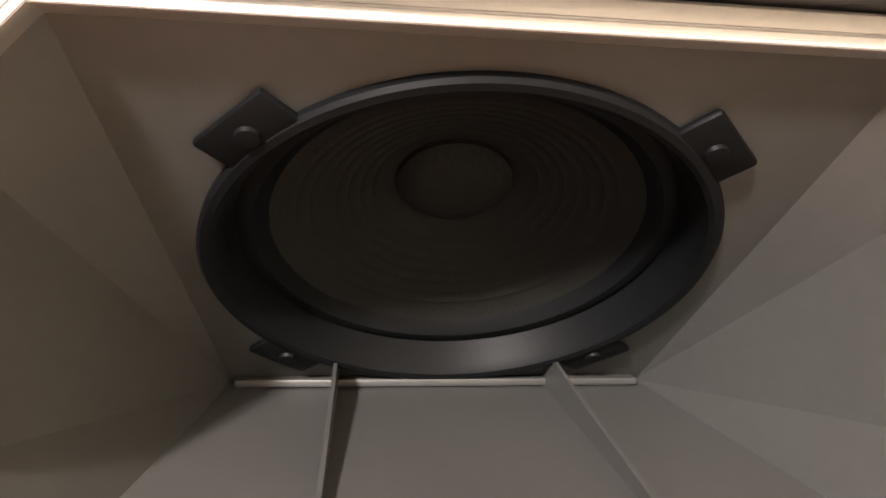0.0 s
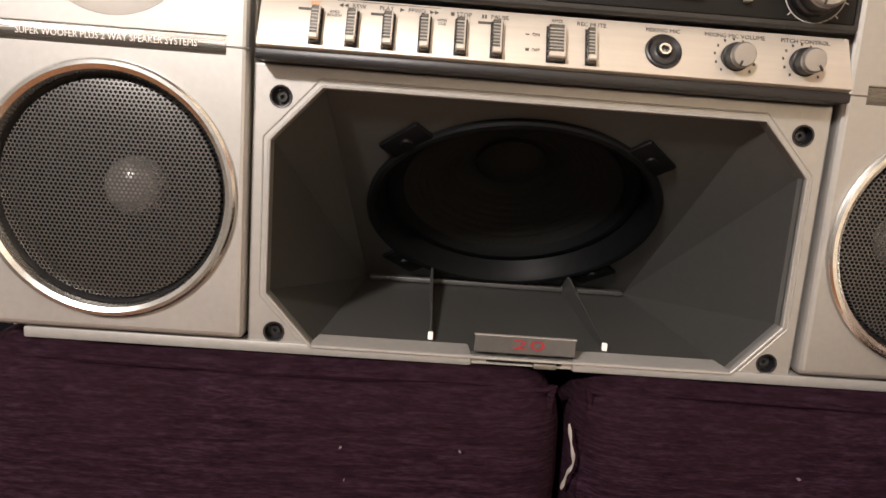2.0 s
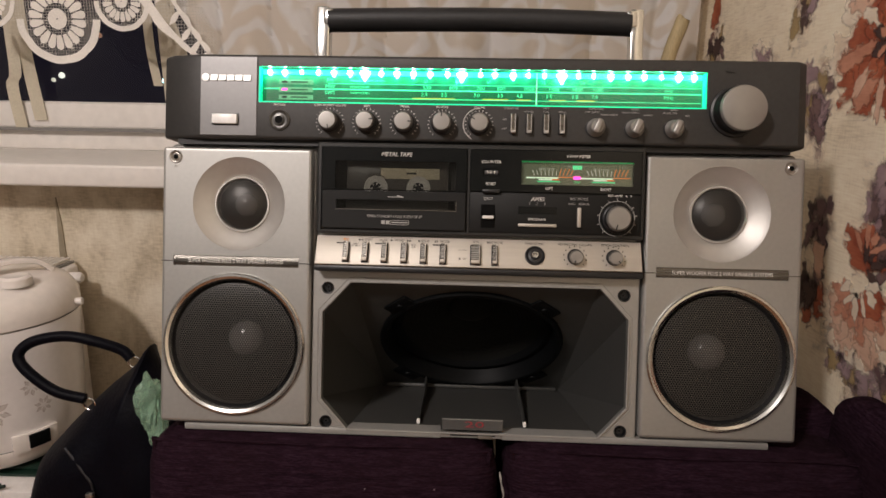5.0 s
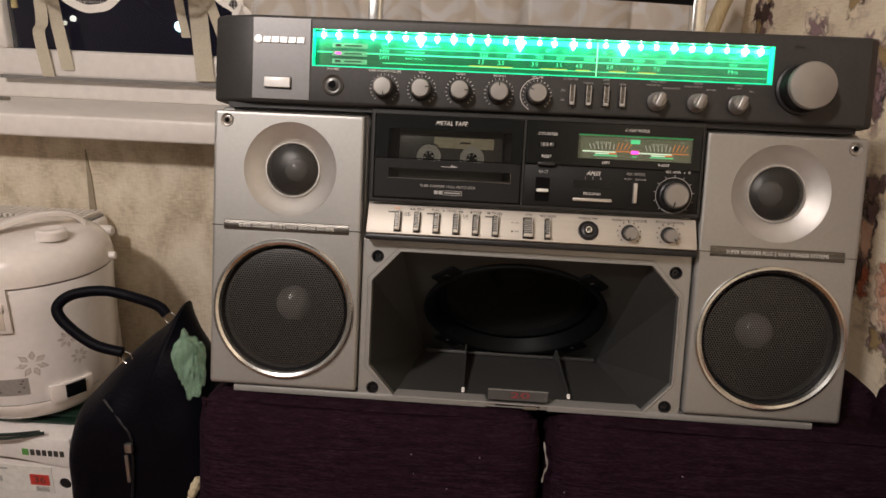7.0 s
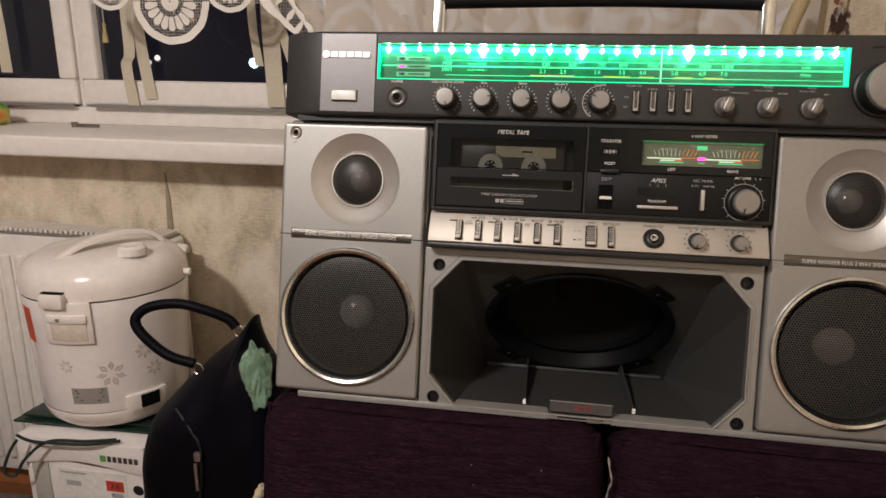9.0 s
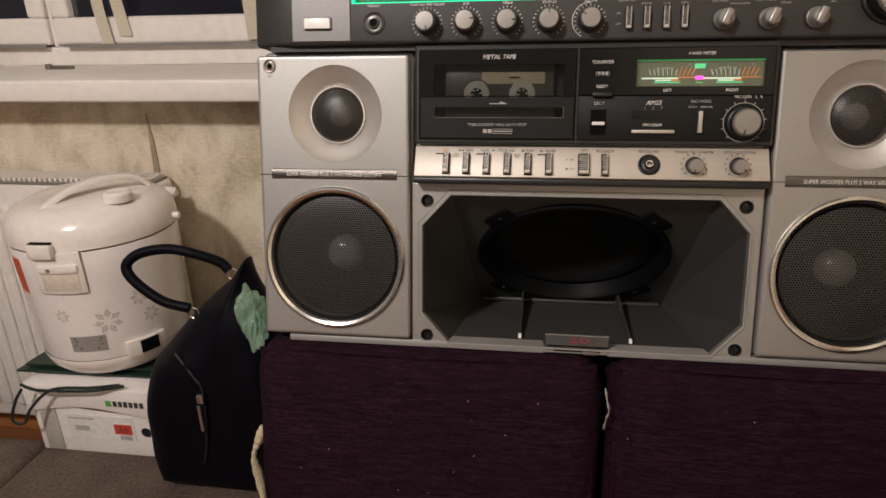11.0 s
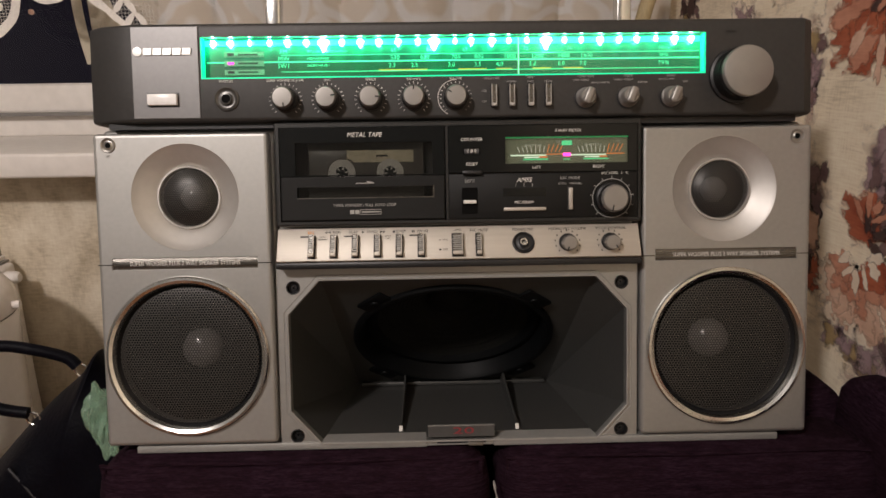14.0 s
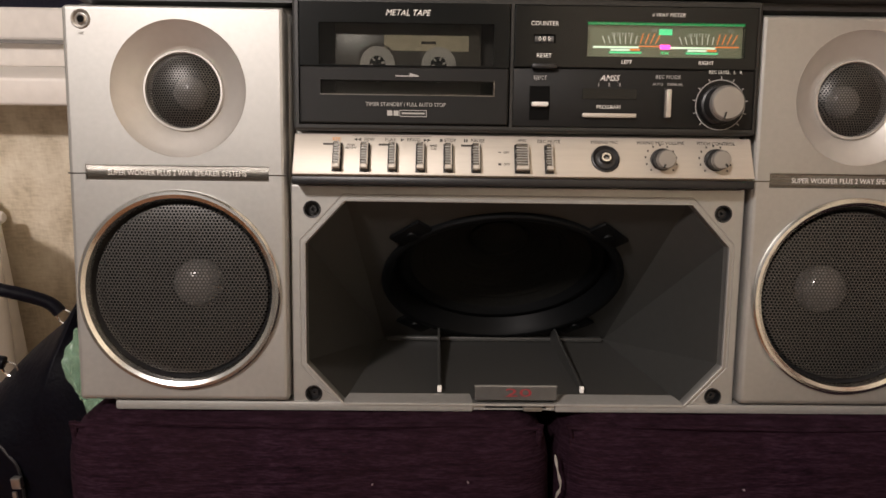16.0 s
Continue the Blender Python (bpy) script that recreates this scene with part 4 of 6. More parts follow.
        box(marks, 0.1345 + 0.0182 * math.sin(a) - 0.0003, 0.1345 + 0.0182 * math.sin(a) + 0.0003, -0.0061, -0.0057, 0.8480 + 0.0182 * math.cos(a) - 0.0010, 0.8480 + 0.0182 * math.cos(a) + 0.0010, rot=Matrix.Rotation(a, 4, "Y"))
    lathe(marks, [(0.0165, 0.0001), (0.0168, 0.0003), (0.0171, 0.0001)], (0.1345, -0.0058, 0.8480), segs=64)
    part("dial_marks", marks, PRINT_DIM, low)

    def knob(name, x, y, z, r, h, parent, tick=0.0, skirt=True, axis=(0, -1, 0)):
        k = part(name, lathe(B(), [(r * 1.22, 0), (r * 1.2, h * 0.25), (r * 1.08, h * 0.3), (r * 1.05, h * 0.75), (r * 1.0, h * 0.92)], (x, y, z), axis, 40), BLACK, parent, "black knurled skirt with a satin metal cap")
        part("cap", lathe(B(), [(r * 1.05, h * 0.72), (r * 1.03, h * 0.88), (r * 0.90, h), (r * 0.5, h * 1.01), (0, h * 1.01)], (x, y, z), axis, 40), KNOB_CAP, k)
        a = radians(tick)
        m = box(B(), -0.0005, 0.0005, -0.0006, 0.0, r * 0.55, r * 0.98)
        bmesh.ops.transform(m, matrix=Matrix.Translation((x, y - h * 1.01, z)) @ Matrix.Rotation(a, 4, "Y"), verts=m.verts)
        part("pointer", m, BLACK, k)
        return k

    knob("record_level_knob", 0.1335, -0.006, 0.8478, 0.0112, 0.016, bb, 195)

    # slanted key panel
    SL = Matrix.Translation((0, -0.0005, 0.8255)) @ Matrix.Rotation(radians(-22), 4, "X")
    kp = B()
    box(kp, -0.1565, 0.1590, -0.0006, 0.006, -0.0300, 0.0, 0.0008)
    bmesh.ops.transform(kp, matrix=SL, verts=kp.verts)
    keys = part("key_panel", kp, BRUSHED, bb, "slanting pale brushed metal key panel")
    part("key_panel_lip", box(B(), -0.1575, 0.1600, -0.0105, 0.0135, 0.7908, 0.7966, 0.0015), BLACK, bb, "black lip under the keys")

    def onto(bm):
        bmesh.ops.transform(bm, matrix=SL, verts=bm.verts)
        return bm

    def key(x, w, z0=-0.0275, z1=-0.0075):
        part("key_slot", onto(box(B(), x - w / 2 - 0.0008, x + w / 2 + 0.0008, -0.0009, 0.0, z0 - 0.0006, z1 + 0.0006)), BLACK, keys)
        part("key", onto(box(B(), x - w / 2, x + w / 2, -0.0050, 0.0, z0, z1, 0.0006, 1)), STRIP, keys, "dark ridged metal key")
        part("key_tip", onto(box(B(), x - w / 2, x + w / 2, -0.0068, -0.0045, z0, z0 + 0.0032, 0.0006, 1)), BRUSHED, keys)
        part("key_edge", onto(box(B(), x + w / 2 - 0.0009, x + w / 2, -0.0056, -0.0045, z0, z1, 0.0003, 1)), BRUSHED, keys)
        rid = B()
        for i in range(7):
            box(rid, x - w / 2 + 0.0003, x + w / 2 - 0.0003, -0.0053, -0.0048, z0 + 0.005 + i * 0.0019, z0 + 0.0057 + i * 0.0019)
        part("key_ridge", onto(rid), SILVER_DARK, keys)

    def label(body, x, z, size=0.0034, material=PRINT_DARK, align="CENTER"):
        p = SL @ Vector((x, -0.0008, z))
        words(body, size, p.x, p.y, p.z, material, keys, align, turn=Matrix.Rotation(radians(-22), 4, "X"))

    for x, w in ((-0.1265, 0.0050), (-0.1077, 0.0050), (-0.0888, 0.0050), (-0.0697, 0.0050), (-0.0508, 0.0050), (-0.0318, 0.0050), (-0.0003, 0.0088), (0.0182, 0.0045)):
        key(x, w)
    label("REC", -0.1275, -0.0042, 0.0032, ORANGE_PRINT)
    for body, x in (("REW", -0.1050), ("PLAY", -0.0905), ("FFWD", -0.0745), ("STOP", -0.0495), ("PAUSE", -0.0305), ("REC MUTE", 0.0185), ("MIXING MIC", 0.0570), ("MIXING MIC VOLUME", 0.0960), ("PITCH CONTROL", 0.1345)):
        label(body, x, -0.0042)
    label("AMSS", 0.0, -0.0035, 0.0026)
    label("ON", -0.0110, -0.0125, 0.0026)
    label("OFF", -0.0110, -0.0215, 0.0026)
    label("AMSS\nREVIEW", -0.1175, -0.0095, 0.0022)
    label("AMSS\nCUE", -0.0610, -0.0095, 0.0022)
    mk = B()
    for x in (-0.1145, -0.1118):
        prism(mk, [(x - 0.0012, -0.0042), (x + 0.0012, -0.0030), (x + 0.0012, -0.0054)], -0.0008, -0.0005)
    prism(mk, [(-0.0835, -0.0030), (-0.0811, -0.0042), (-0.0835, -0.0054)], -0.0008, -0.0005)
    for x in (-0.0665, -0.0640):
        prism(mk, [(x - 0.0012, -0.0030), (x + 0.0012, -0.0042), (x - 0.0012, -0.0054)], -0.0008, -0.0005)
    box(mk, -0.0566, -0.0546, -0.0008, -0.0005, -0.0052, -0.0032)
    for x in (-0.0395, -0.0380):
        box(mk, x - 0.0005, x + 0.0005, -0.0008, -0.0005, -0.0053, -0.0031)
    for x in (-0.1330, -0.0950, -0.0385):
        box(mk, x - 0.0035, x + 0.0045, -0.0009, -0.0005, -0.0085, -0.0072)
    box(mk, -0.0165, -0.0145, -0.0008, -0.0005, -0.0222, -0.0206)
    box(mk, -0.0165, -0.0145, -0.0008, -0.0005, -0.0128, -0.0122)
    box(mk, -0.1165, -0.0620, -0.0008, -0.0005, -0.0016, -0.0014)
    part("key_symbol", onto(mk), PRINT_DARK, keys)
    mic = onto(lathe(B(), [(0.0098, 0), (0.0096, 0.0014), (0.0088, 0.0018), (0.0070, 0.0004), (0.0055, 0.0004), (0.0042, 0.0010), (0.0035, 0.0028), (0.0026, 0.0030), (0.0020, 0.0026), (0.0020, -0.004), (0, -0.004)], (0.0570, -0.0006, -0.0165), segs=40))
    part("mic_socket", mic, BLACK, keys, "black round microphone socket")
    part("mic_sleeve", onto(lathe(B(), [(0.0034, 0.0025), (0.0032, 0.0036), (0.0022, 0.0036), (0.0020, 0.001)], (0.0570, -0.0006, -0.0165), segs=24)), CHROME, keys)
    for x, t in ((0.0955, 200), (0.1325, 140)):
        p = SL @ Vector((x, -0.0008, -0.0165))
        knob("small_knob", p.x, p.y, p.z, 0.0063, 0.012, bb, t)
        dots = B()
        for i in range(11):
            a = radians(-135 + 27 * i)
            cx, cz = x + 0.0108 * math.sin(a), -0.0165 + 0.0108 * math.cos(a)
            box(dots, cx - 0.0005, cx + 0.0005, -0.0009, -0.0005, cz - 0.0007, cz + 0.0007)
        part("knob_marks", onto(dots), PRINT_DARK, keys)

    # ---- tuner unit on top ----
    prof = [(-0.3165, 0.011), (-0.3045, 0.003), (-0.275, -0.004), (0.303, -0.004), (0.312, 0.002), (0.3135, 0.012), (0.3135, 0.185), (-0.3165, 0.185)]
    tu = B()
    lo = [tu.verts.new((x, y, 0.9185)) for x, y in prof]
    up = [tu.verts.new((x, y + 0.001, 1.0015)) for x, y in prof]
    tu.faces.new(lo)
    tu.faces.new(up[::-1])
    for i in range(len(prof)):
        tu.faces.new((lo[i], up[i], up[(i + 1) % len(prof)], lo[(i + 1) % len(prof)]))
    bmesh.ops.recalc_face_normals(tu, faces=tu.faces)
    bmesh.ops.bevel(tu, geom=[e for e in tu.edges if abs(e.verts[0].co.z - e.verts[1].co.z) < 0.01], offset=0.0035, segments=3, profile=0.5, affect="EDGES")
    tuner = part("tuner_case", cut(tu, [box(B(), -0.2165, 0.2165, -0.02, 0.010, 0.9545, 0.9895)]), CHARCOAL, bb, "charcoal tuner unit across the top")
    part("tuner_underside", box(B(), -0.300, 0.300, 0.004, 0.18, 0.9135, 0.9185), BLACK, bb)
    part("logo_plate", box(B(), -0.2745, -0.2180, -0.0046, -0.0036, 0.9215, 0.9985, 0.0004, 1), LOGO_PLATE, tuner, "charcoal end plate, room reflection put into its paler colour")
    # maker's mark as a plain raised shape
    lg = B()
    lathe(lg, [(0.0038, 0), (0.0038, 0.001), (0, 0.0012)], (-0.2690, -0.0046, 0.9775), segs=20)
    for i in range(5):
        x = -0.2642 + i * 0.0082
        prism(lg, [(x, 0.9748), (x + 0.0070, 0.9748), (x + 0.0076, 0.9802), (x + 0.0006, 0.9802)], -0.0060, -0.0046)
    part("maker_mark", lg, M("mark_metal", (0.62, 0.60, 0.57), 0.35, 0.6), tuner, "row of small raised chrome blocks")
    # near-white, non-metal base stands in for the lamp's reflection on silver
    part("power_button", box(B(), -0.2615, -0.2365, -0.0085, -0.004, 0.9325, 0.9420, 0.0008), M("pale_button", (0.93, 0.92, 0.90), 0.3, 0.0), tuner, "silver power button, its bright reflection painted as near-white")
    part("button_well", box(B(), -0.2625, -0.2355, -0.0050, -0.0042, 0.9315, 0.9430), BLACK, tuner)
    part("phones_socket", lathe(B(), [(0.0105, 0), (0.0103, 0.001), (0.0093, 0.0014), (0.0080, 0.0004), (0.0060, 0.0002), (0.0048, 0.0006), (0.0046, 0.0024), (0.0034, 0.0026), (0.0030, 0.002), (0.0030, -0.003), (0, -0.003)], (-0.1955, -0.0042, 0.9375), segs=40), M("socket_grey", (0.10, 0.097, 0.092), 0.32, 0.6), tuner)
    # black disc at the sleeve's front paints the dark of the socket
    part("socket_hole_shade", lathe(B(), [(0.0037, 0.0027), (0, 0.0027)], (-0.1955, -0.0042, 0.9375), segs=24), PITCH, tuner)
    words("PHONES", 0.0031, -0.1955, -0.0043, 0.9522, PRINT, tuner)
    tk = B()
    for x, name, t in ((-0.1455, "SUPER WOOFER VOLUME", 170), (-0.1096, "BASS", 80), (-0.0728, "TREBLE", 95), (-0.0359, "BALANCE", 0), (0.0, "VOLUME", -60)):
        knob("control_knob", x, -0.0042, 0.9362, 0.0087, 0.0155, bb, t)
        words(name, 0.0029, x, -0.0043, 0.9524, PRINT, tuner, wide=0.95)
        for i in range(19):
            a = radians(-140 + 280 * i / 18)
            box(tk, x + 0.0132 * math.sin(a) - 0.0002, x + 0.0132 * math.sin(a) + 0.0002, -0.0044, -0.0041, 0.9362 + 0.0132 * math.cos(a) - 0.0009, 0.9362 + 0.0132 * math.cos(a) + 0.0009, rot=Matrix.Rotation(a, 4, "Y"))
    part("knob_ticks", tk, PRINT, tuner)
    vr = B()
    for i in range(40):
        a = radians(-150 + 150 * i / 39)
        box(vr, 0.0153 * math.sin(a) - 0.0008, 0.0153 * math.sin(a) + 0.0008, -0.0044, -0.0041, 0.9362 + 0.0153 * math.cos(a) - 0.0003, 0.9362 + 0.0153 * math.cos(a) + 0.0003, rot=Matrix.Rotation(a, 4, "Y"))
    part("volume_arc", vr, PRINT, tuner)
    for x in (0.0328, 0.0482, 0.0645, 0.0795):
        part("switch_slot", box(B(), x - 0.0032, x + 0.0032, -0.0046, -0.0041, 0.9275, 0.9470), BLACK, tuner)
        sw = part("slide_switch", box(B(), x - 0.0024, x + 0.0024, -0.0085, -0.0042, 0.9280, 0.9465, 0.0006, 1), STRIP, tuner, "upright ridged metal switch")
        part("switch_edge", box(B(), x - 0.0024, x - 0.0015, -0.0090, -0.0080, 0.9280, 0.9465, 0.0003, 1), SPUN, sw)
        part("switch_edge", box(B(), x + 0.0015, x + 0.0024, -0.0090, -0.0080, 0.9280, 0.9465, 0.0003, 1), SPUN, sw)
        part("switch_tip", box(B(), x - 0.0024, x + 0.0024, -0.0100, -0.0080, 0.9280, 0.9308, 0.0006, 1), SPUN, sw)
    words("DOLBY NR", 0.0028, 0.031, -0.0043, 0.9522, PRINT_DIM, tuner)
    words("TAPE", 0.0028, 0.064, -0.0043, 0.9527, PRINT_DIM, tuner)
    words("NORMAL", 0.0023, 0.0480, -0.0043, 0.9492, PRINT_DIM, tuner)
    words("CrO2", 0.0023, 0.0645, -0.0043, 0.9492, PRINT_DIM, tuner)
    words("METAL", 0.0023, 0.0798, -0.0043, 0.9492, PRINT_DIM, tuner)
    words("ON", 0.0026, 0.0245, -0.0043, 0.9415, PRINT_DIM, tuner)
    words("OFF", 0.0026, 0.0245, -0.0043, 0.9325, PRINT_DIM, tuner)
    for x, a, b, c in ((0.1122, "FUNCTION", "TAPE  RADIO", "PHONO/LINE IN"), (0.1490, "MODE", "MONO  STEREO", "EXPAND"), (0.1862, "BAND", "FM AFC  MW", "SW1")):
        k = part("selector_knob", lathe(B(), [(0.0088, 0), (0.0086, 0.003), (0.0079, 0.0035), (0.0077, 0.0075), (0.0060, 0.0105), (0, 0.0108)], (x, -0.0042, 0.9348), segs=36), KNOB_CAP, bb, "metal selector with a raised grip bar")
        bar = box(B(), -0.0036, 0.0036, -0.0055, 0.0, -0.0072, 0.0072, 0.0022, 3)
        bmesh.ops.transform(bar, matrix=Matrix.Translation((x, -0.0138, 0.9348)) @ Matrix.Rotation(radians(22), 4, "Y"), verts=bar.verts)
        part("grip_bar", bar, KNOB_CAP, k)
        part("skirt", lathe(B(), [(0.0100, 0.0), (0.0100, 0.0012), (0.0090, 0.0014)], (x, -0.0042, 0.9348), segs=32), BLACK, k)
        words(a, 0.0027, x, -0.0043, 0.9530, PRINT_DIM, tuner)
        words(b, 0.0023, x - 0.004, -0.0043, 0.9498, PRINT_DIM, tuner)
        words(c, 0.0022, x + 0.0125, -0.0043, 0.9474, PRINT_DIM, tuner)
    tkn = part("tuning_knob", lathe(B(), [(0.0240, 0), (0.0238, 0.003), (0.0216, 0.004), (0.0212, 0.014), (0.0208, 0.020)], (0.2430, -0.004, 0.9520), segs=64), BLACK, bb, "large black tuning knob with a satin metal face")
    kn = B()
    for i in range(72):
        a = 2 * math.pi * i / 72
        box(kn, 0.2430 + 0.0214 * math.cos(a) - 0.0005, 0.2430 + 0.0214 * math.cos(a) + 0.0005, -0.020, -0.008, 0.9520 + 0.0214 * math.sin(a) - 0.0005, 0.9520 + 0.0214 * math.sin(a) + 0.0005, rot=Matrix.Rotation(-a, 4, "Y"))
    part("knurling", kn, CHARCOAL_LIGHT, tkn)
    part("knob_face", lathe(B(), [(0.0212, 0.0195), (0.0212, 0.0215), (0.0204, 0.0235), (0.0197, 0.0238), (0, 0.0238)], (0.2430, -0.004, 0.9520), segs=64), KNOB_CAP, tkn)
    words("TUNING", 0.0024, 0.238, -0.0043, 0.990, CHARCOAL_LIGHT, tuner)

    # lit tuning dial
    dp = part("dial_plate", box(B(), -0.2163, 0.2163, 0.0060, 0.0085, 0.9547, 0.9893), DIAL, bb, "green lit tuning dial", smooth=False)
    rim = B()
    box(rim, -0.2165, 0.2165, -0.0035, 0.006, 0.9546, 0.9556)
    box(rim, 0.2155, 0.2165, -0.0035, 0.006, 0.9556, 0.9893)
    box(rim, -0.2165, -0.2158, -0.0035, 0.006, 0.9556, 0.9893)
    part("lit_rim", rim, GREEN_EDGE, dp, "glowing acrylic rim")
    beads = random.Random(12)
    for i in range(27):
        x = -0.2080 + i * 0.01595
        k = 1.9 if i in (6, 12, 18) else beads.uniform(0.6, 1.2)
        part("lamp_bead", lathe(B(), [(0, 0.0026), (0.0014 * k, 0.0022), (0.0024 * k, 0.0010), (0.0027 * k, -0.0002), (0.0020 * k, -0.0016), (0.0010 * k, -0.0028 * k), (0, -0.0044 * k)], (x + beads.uniform(-0.0012, 0.0012), 0.0030, 0.9857), (0, 0, 1), 10), GREEN_LED, dp, "bright green lamp")
    # added emitter: fills the band between the beads with their spread glow
    part("lamp_glow_strip", box(B(), -0.2155, 0.2150, 0.0042, 0.0058, 0.9835, 0.9885, 0.001), GREEN_GLOW, dp, "added glowing strip for the light spread between the lamps")
    ln = B()
    for z, t in ((0.9757, 0.00025), (0.9700, 0.0006), (0.9615, 0.00022)):
        box(ln, -0.1500 if t < 0.0005 else -0.2140, 0.2140, 0.0052, 0.0058, z - t, z + t)
    part("scale_line", ln, GREEN_PRINT, dp)
    part("needle", box(B(), 0.0548, 0.0558, 0.0025, 0.0035, 0.9560, 0.9885), glow("needle_lit", (0.45, 1.0, 0.65), 0.8), dp)

    def lit(body, size, x, z, align="CENTER"):
        words(body, size * (1.35 if size > 0.003 else 1.1), x, 0.0050, z, GREEN_PRINT, dp, align)

    for body, z in (("FM", 0.9785), ("MW", 0.9725), ("SW1", 0.9665)):
        lit(body, 0.0040, -0.1480, z)
    for body, z in (("FREQUENCY MODULATION", 0.9785), ("MEDIUM WAVE", 0.9725), ("SHORT WAVE 1", 0.9665)):
        lit(body, 0.0025, -0.1280, z, "LEFT")
    for body, x in (("530", -0.0520), ("600", -0.0260), ("700", 0.0010), ("800", 0.0210), ("1000", 0.0480), ("1200", 0.0720), ("1400", 0.0950), ("1600", 0.1150)):
        lit(body, 0.0040, x, 0.9728)
    for body, x in (("2.3", -0.0545), ("2.5", -0.0350), ("3.0", -0.0030), ("3.5", 0.0200), ("4.0", 0.0390), ("5.0", 0.0680), ("6.0", 0.0930), ("7.0", 0.1120)):
        lit(body, 0.0038, x, 0.9660)
    for body, x in (("65", -0.053), ("66", -0.022), ("69", 0.009), ("72", 0.062), ("73", 0.080), ("74", 0.100)):
        lit(body, 0.0034, x, 0.9790)
    for body, z in (("MHz", 0.9785), ("kHz", 0.9728), ("MHz", 0.9660)):
        lit(body, 0.0036, 0.1830, z)
    ob = B()
    for a, b in ((-0.066, -0.024), (0.003, 0.028), (0.036, 0.050), (0.068, 0.084), (0.095, 0.112)):
        box(ob, a, b, 0.0053, 0.0058, 0.9618, 0.9628)
    part("band_mark", ob, glow("amber_band", (0.8, 0.45, 0.05), 0.35), dp)
    for i, z in enumerate((0.9765, 0.9690, 0.9615)):
        part("indicator_window", box(B(), -0.1990, -0.1650, 0.0045, 0.0058, z - 0.0022, z + 0.0022), glow("indicator_face", (0.20, 0.42, 0.28), 0.3), dp)
        part("indicator_lamp", box(B(), -0.1960, -0.1905, 0.0036, 0.0046, z - 0.0010, z + 0.0010), PINK_LED if i == 1 else BLACK, dp)
        part("indicator_text", box(B(), -0.1870, -0.1700, 0.0040, 0.0046, z - 0.0007, z + 0.0007), M("indicator_print", (0.05, 0.1, 0.07), 0.6), dp)
    part("dial_pane", box(B(), -0.2165, 0.2165, -0.0034, -0.0026, 0.9546, 0.9894), CLEAR, bb, "clear acrylic dial cover", smooth=False)

    # carrying handle
    gr = part("handle_grip", tube(B(), smooth_path([(-0.163, 0.066, 1.057), (-0.05, 0.066, 1.059), (0.05, 0.066, 1.059), (0.158, 0.066, 1.056)], 6), 0.0125, 20), RUBBER, bb, "black rubber carrying grip")
    for s in (-1, 1):
        x = -0.1685 if s < 0 else 0.1640
        arm = B()
        box(arm, x - 0.0068, x + 0.0068, 0.058, 0.074, 0.990, 1.070, 0.002)
        box(arm, min(x, x - s * 0.012), max(x, x - s * 0.012), 0.056, 0.076, 1.050, 1.068, 0.003)
        part("handle_arm", arm, CHROME, bb, "flat chrome handle arm")
    return bb


stereo()

# the tape inside the deck
tape = root("cassette_tape", (-0.079, 0.0, 0.84), "clear compact cassette with white hubs inside the deck", "cassette", m=LEANED @ pose(-0.079, -0.001, 0.8365))
part("shell", box(B(), -0.1290, -0.0290, 0.0045, 0.0100, 0.8455, 0.9090, 0.001), M("smoky_shell", (0.13, 0.125, 0.115), 0.3), tape)
part("paper_label", box(B(), -0.0955, -0.0375, 0.0038, 0.0045, 0.8862, 0.8965), M("tape_label", (0.80, 0.73, 0.55), 0.6, 0, 0.2, 90), tape, "yellowed paper label")
part("label_mark", box(B(), -0.0700, -0.0600, 0.0034, 0.0039, 0.8908, 0.8925), PRINT_DARK, tape)
part("tape_pack", lathe(B(), [(0.0140, 0.0), (0.0140, 0.0006), (0.0100, 0.0006)], (-0.100, 0.0044, 0.8770), segs=40), M("tape_brown", (0.16, 0.15, 0.14), 0.25), tape)
for x in (-0.1000, -0.0580):
    h = cut(lathe(B(), [(0.0118, 0), (0.0118, 0.0012), (0.0055, 0.0012), (0.0055, 0)], (x, 0.0036, 0.8770), segs=40), [])
    part("hub", h, M("white_hub", (0.78, 0.77, 0.74), 0.4), tape, "white tape hub")
    tt = B()
    lathe(tt, [(0.0056, 0.0006), (0, 0.0006)], (x, 0.0036, 0.8770), segs=24)
    part("hub_well", tt, BLACK, tape)
    for i in range(6):
        a = radians(60 * i + 12)
        part("tooth", box(B(), x + 0.0040 * math.cos(a) - 0.0006, x + 0.0040 * math.cos(a) + 0.0006, 0.0024, 0.0036, 0.8770 + 0.0040 * math.sin(a) - 0.0012, 0.8770 + 0.0040 * math.sin(a) + 0.0012, rot=Matrix.Rotation(radians(90) - a, 4, "Y")), PRINT, tape)


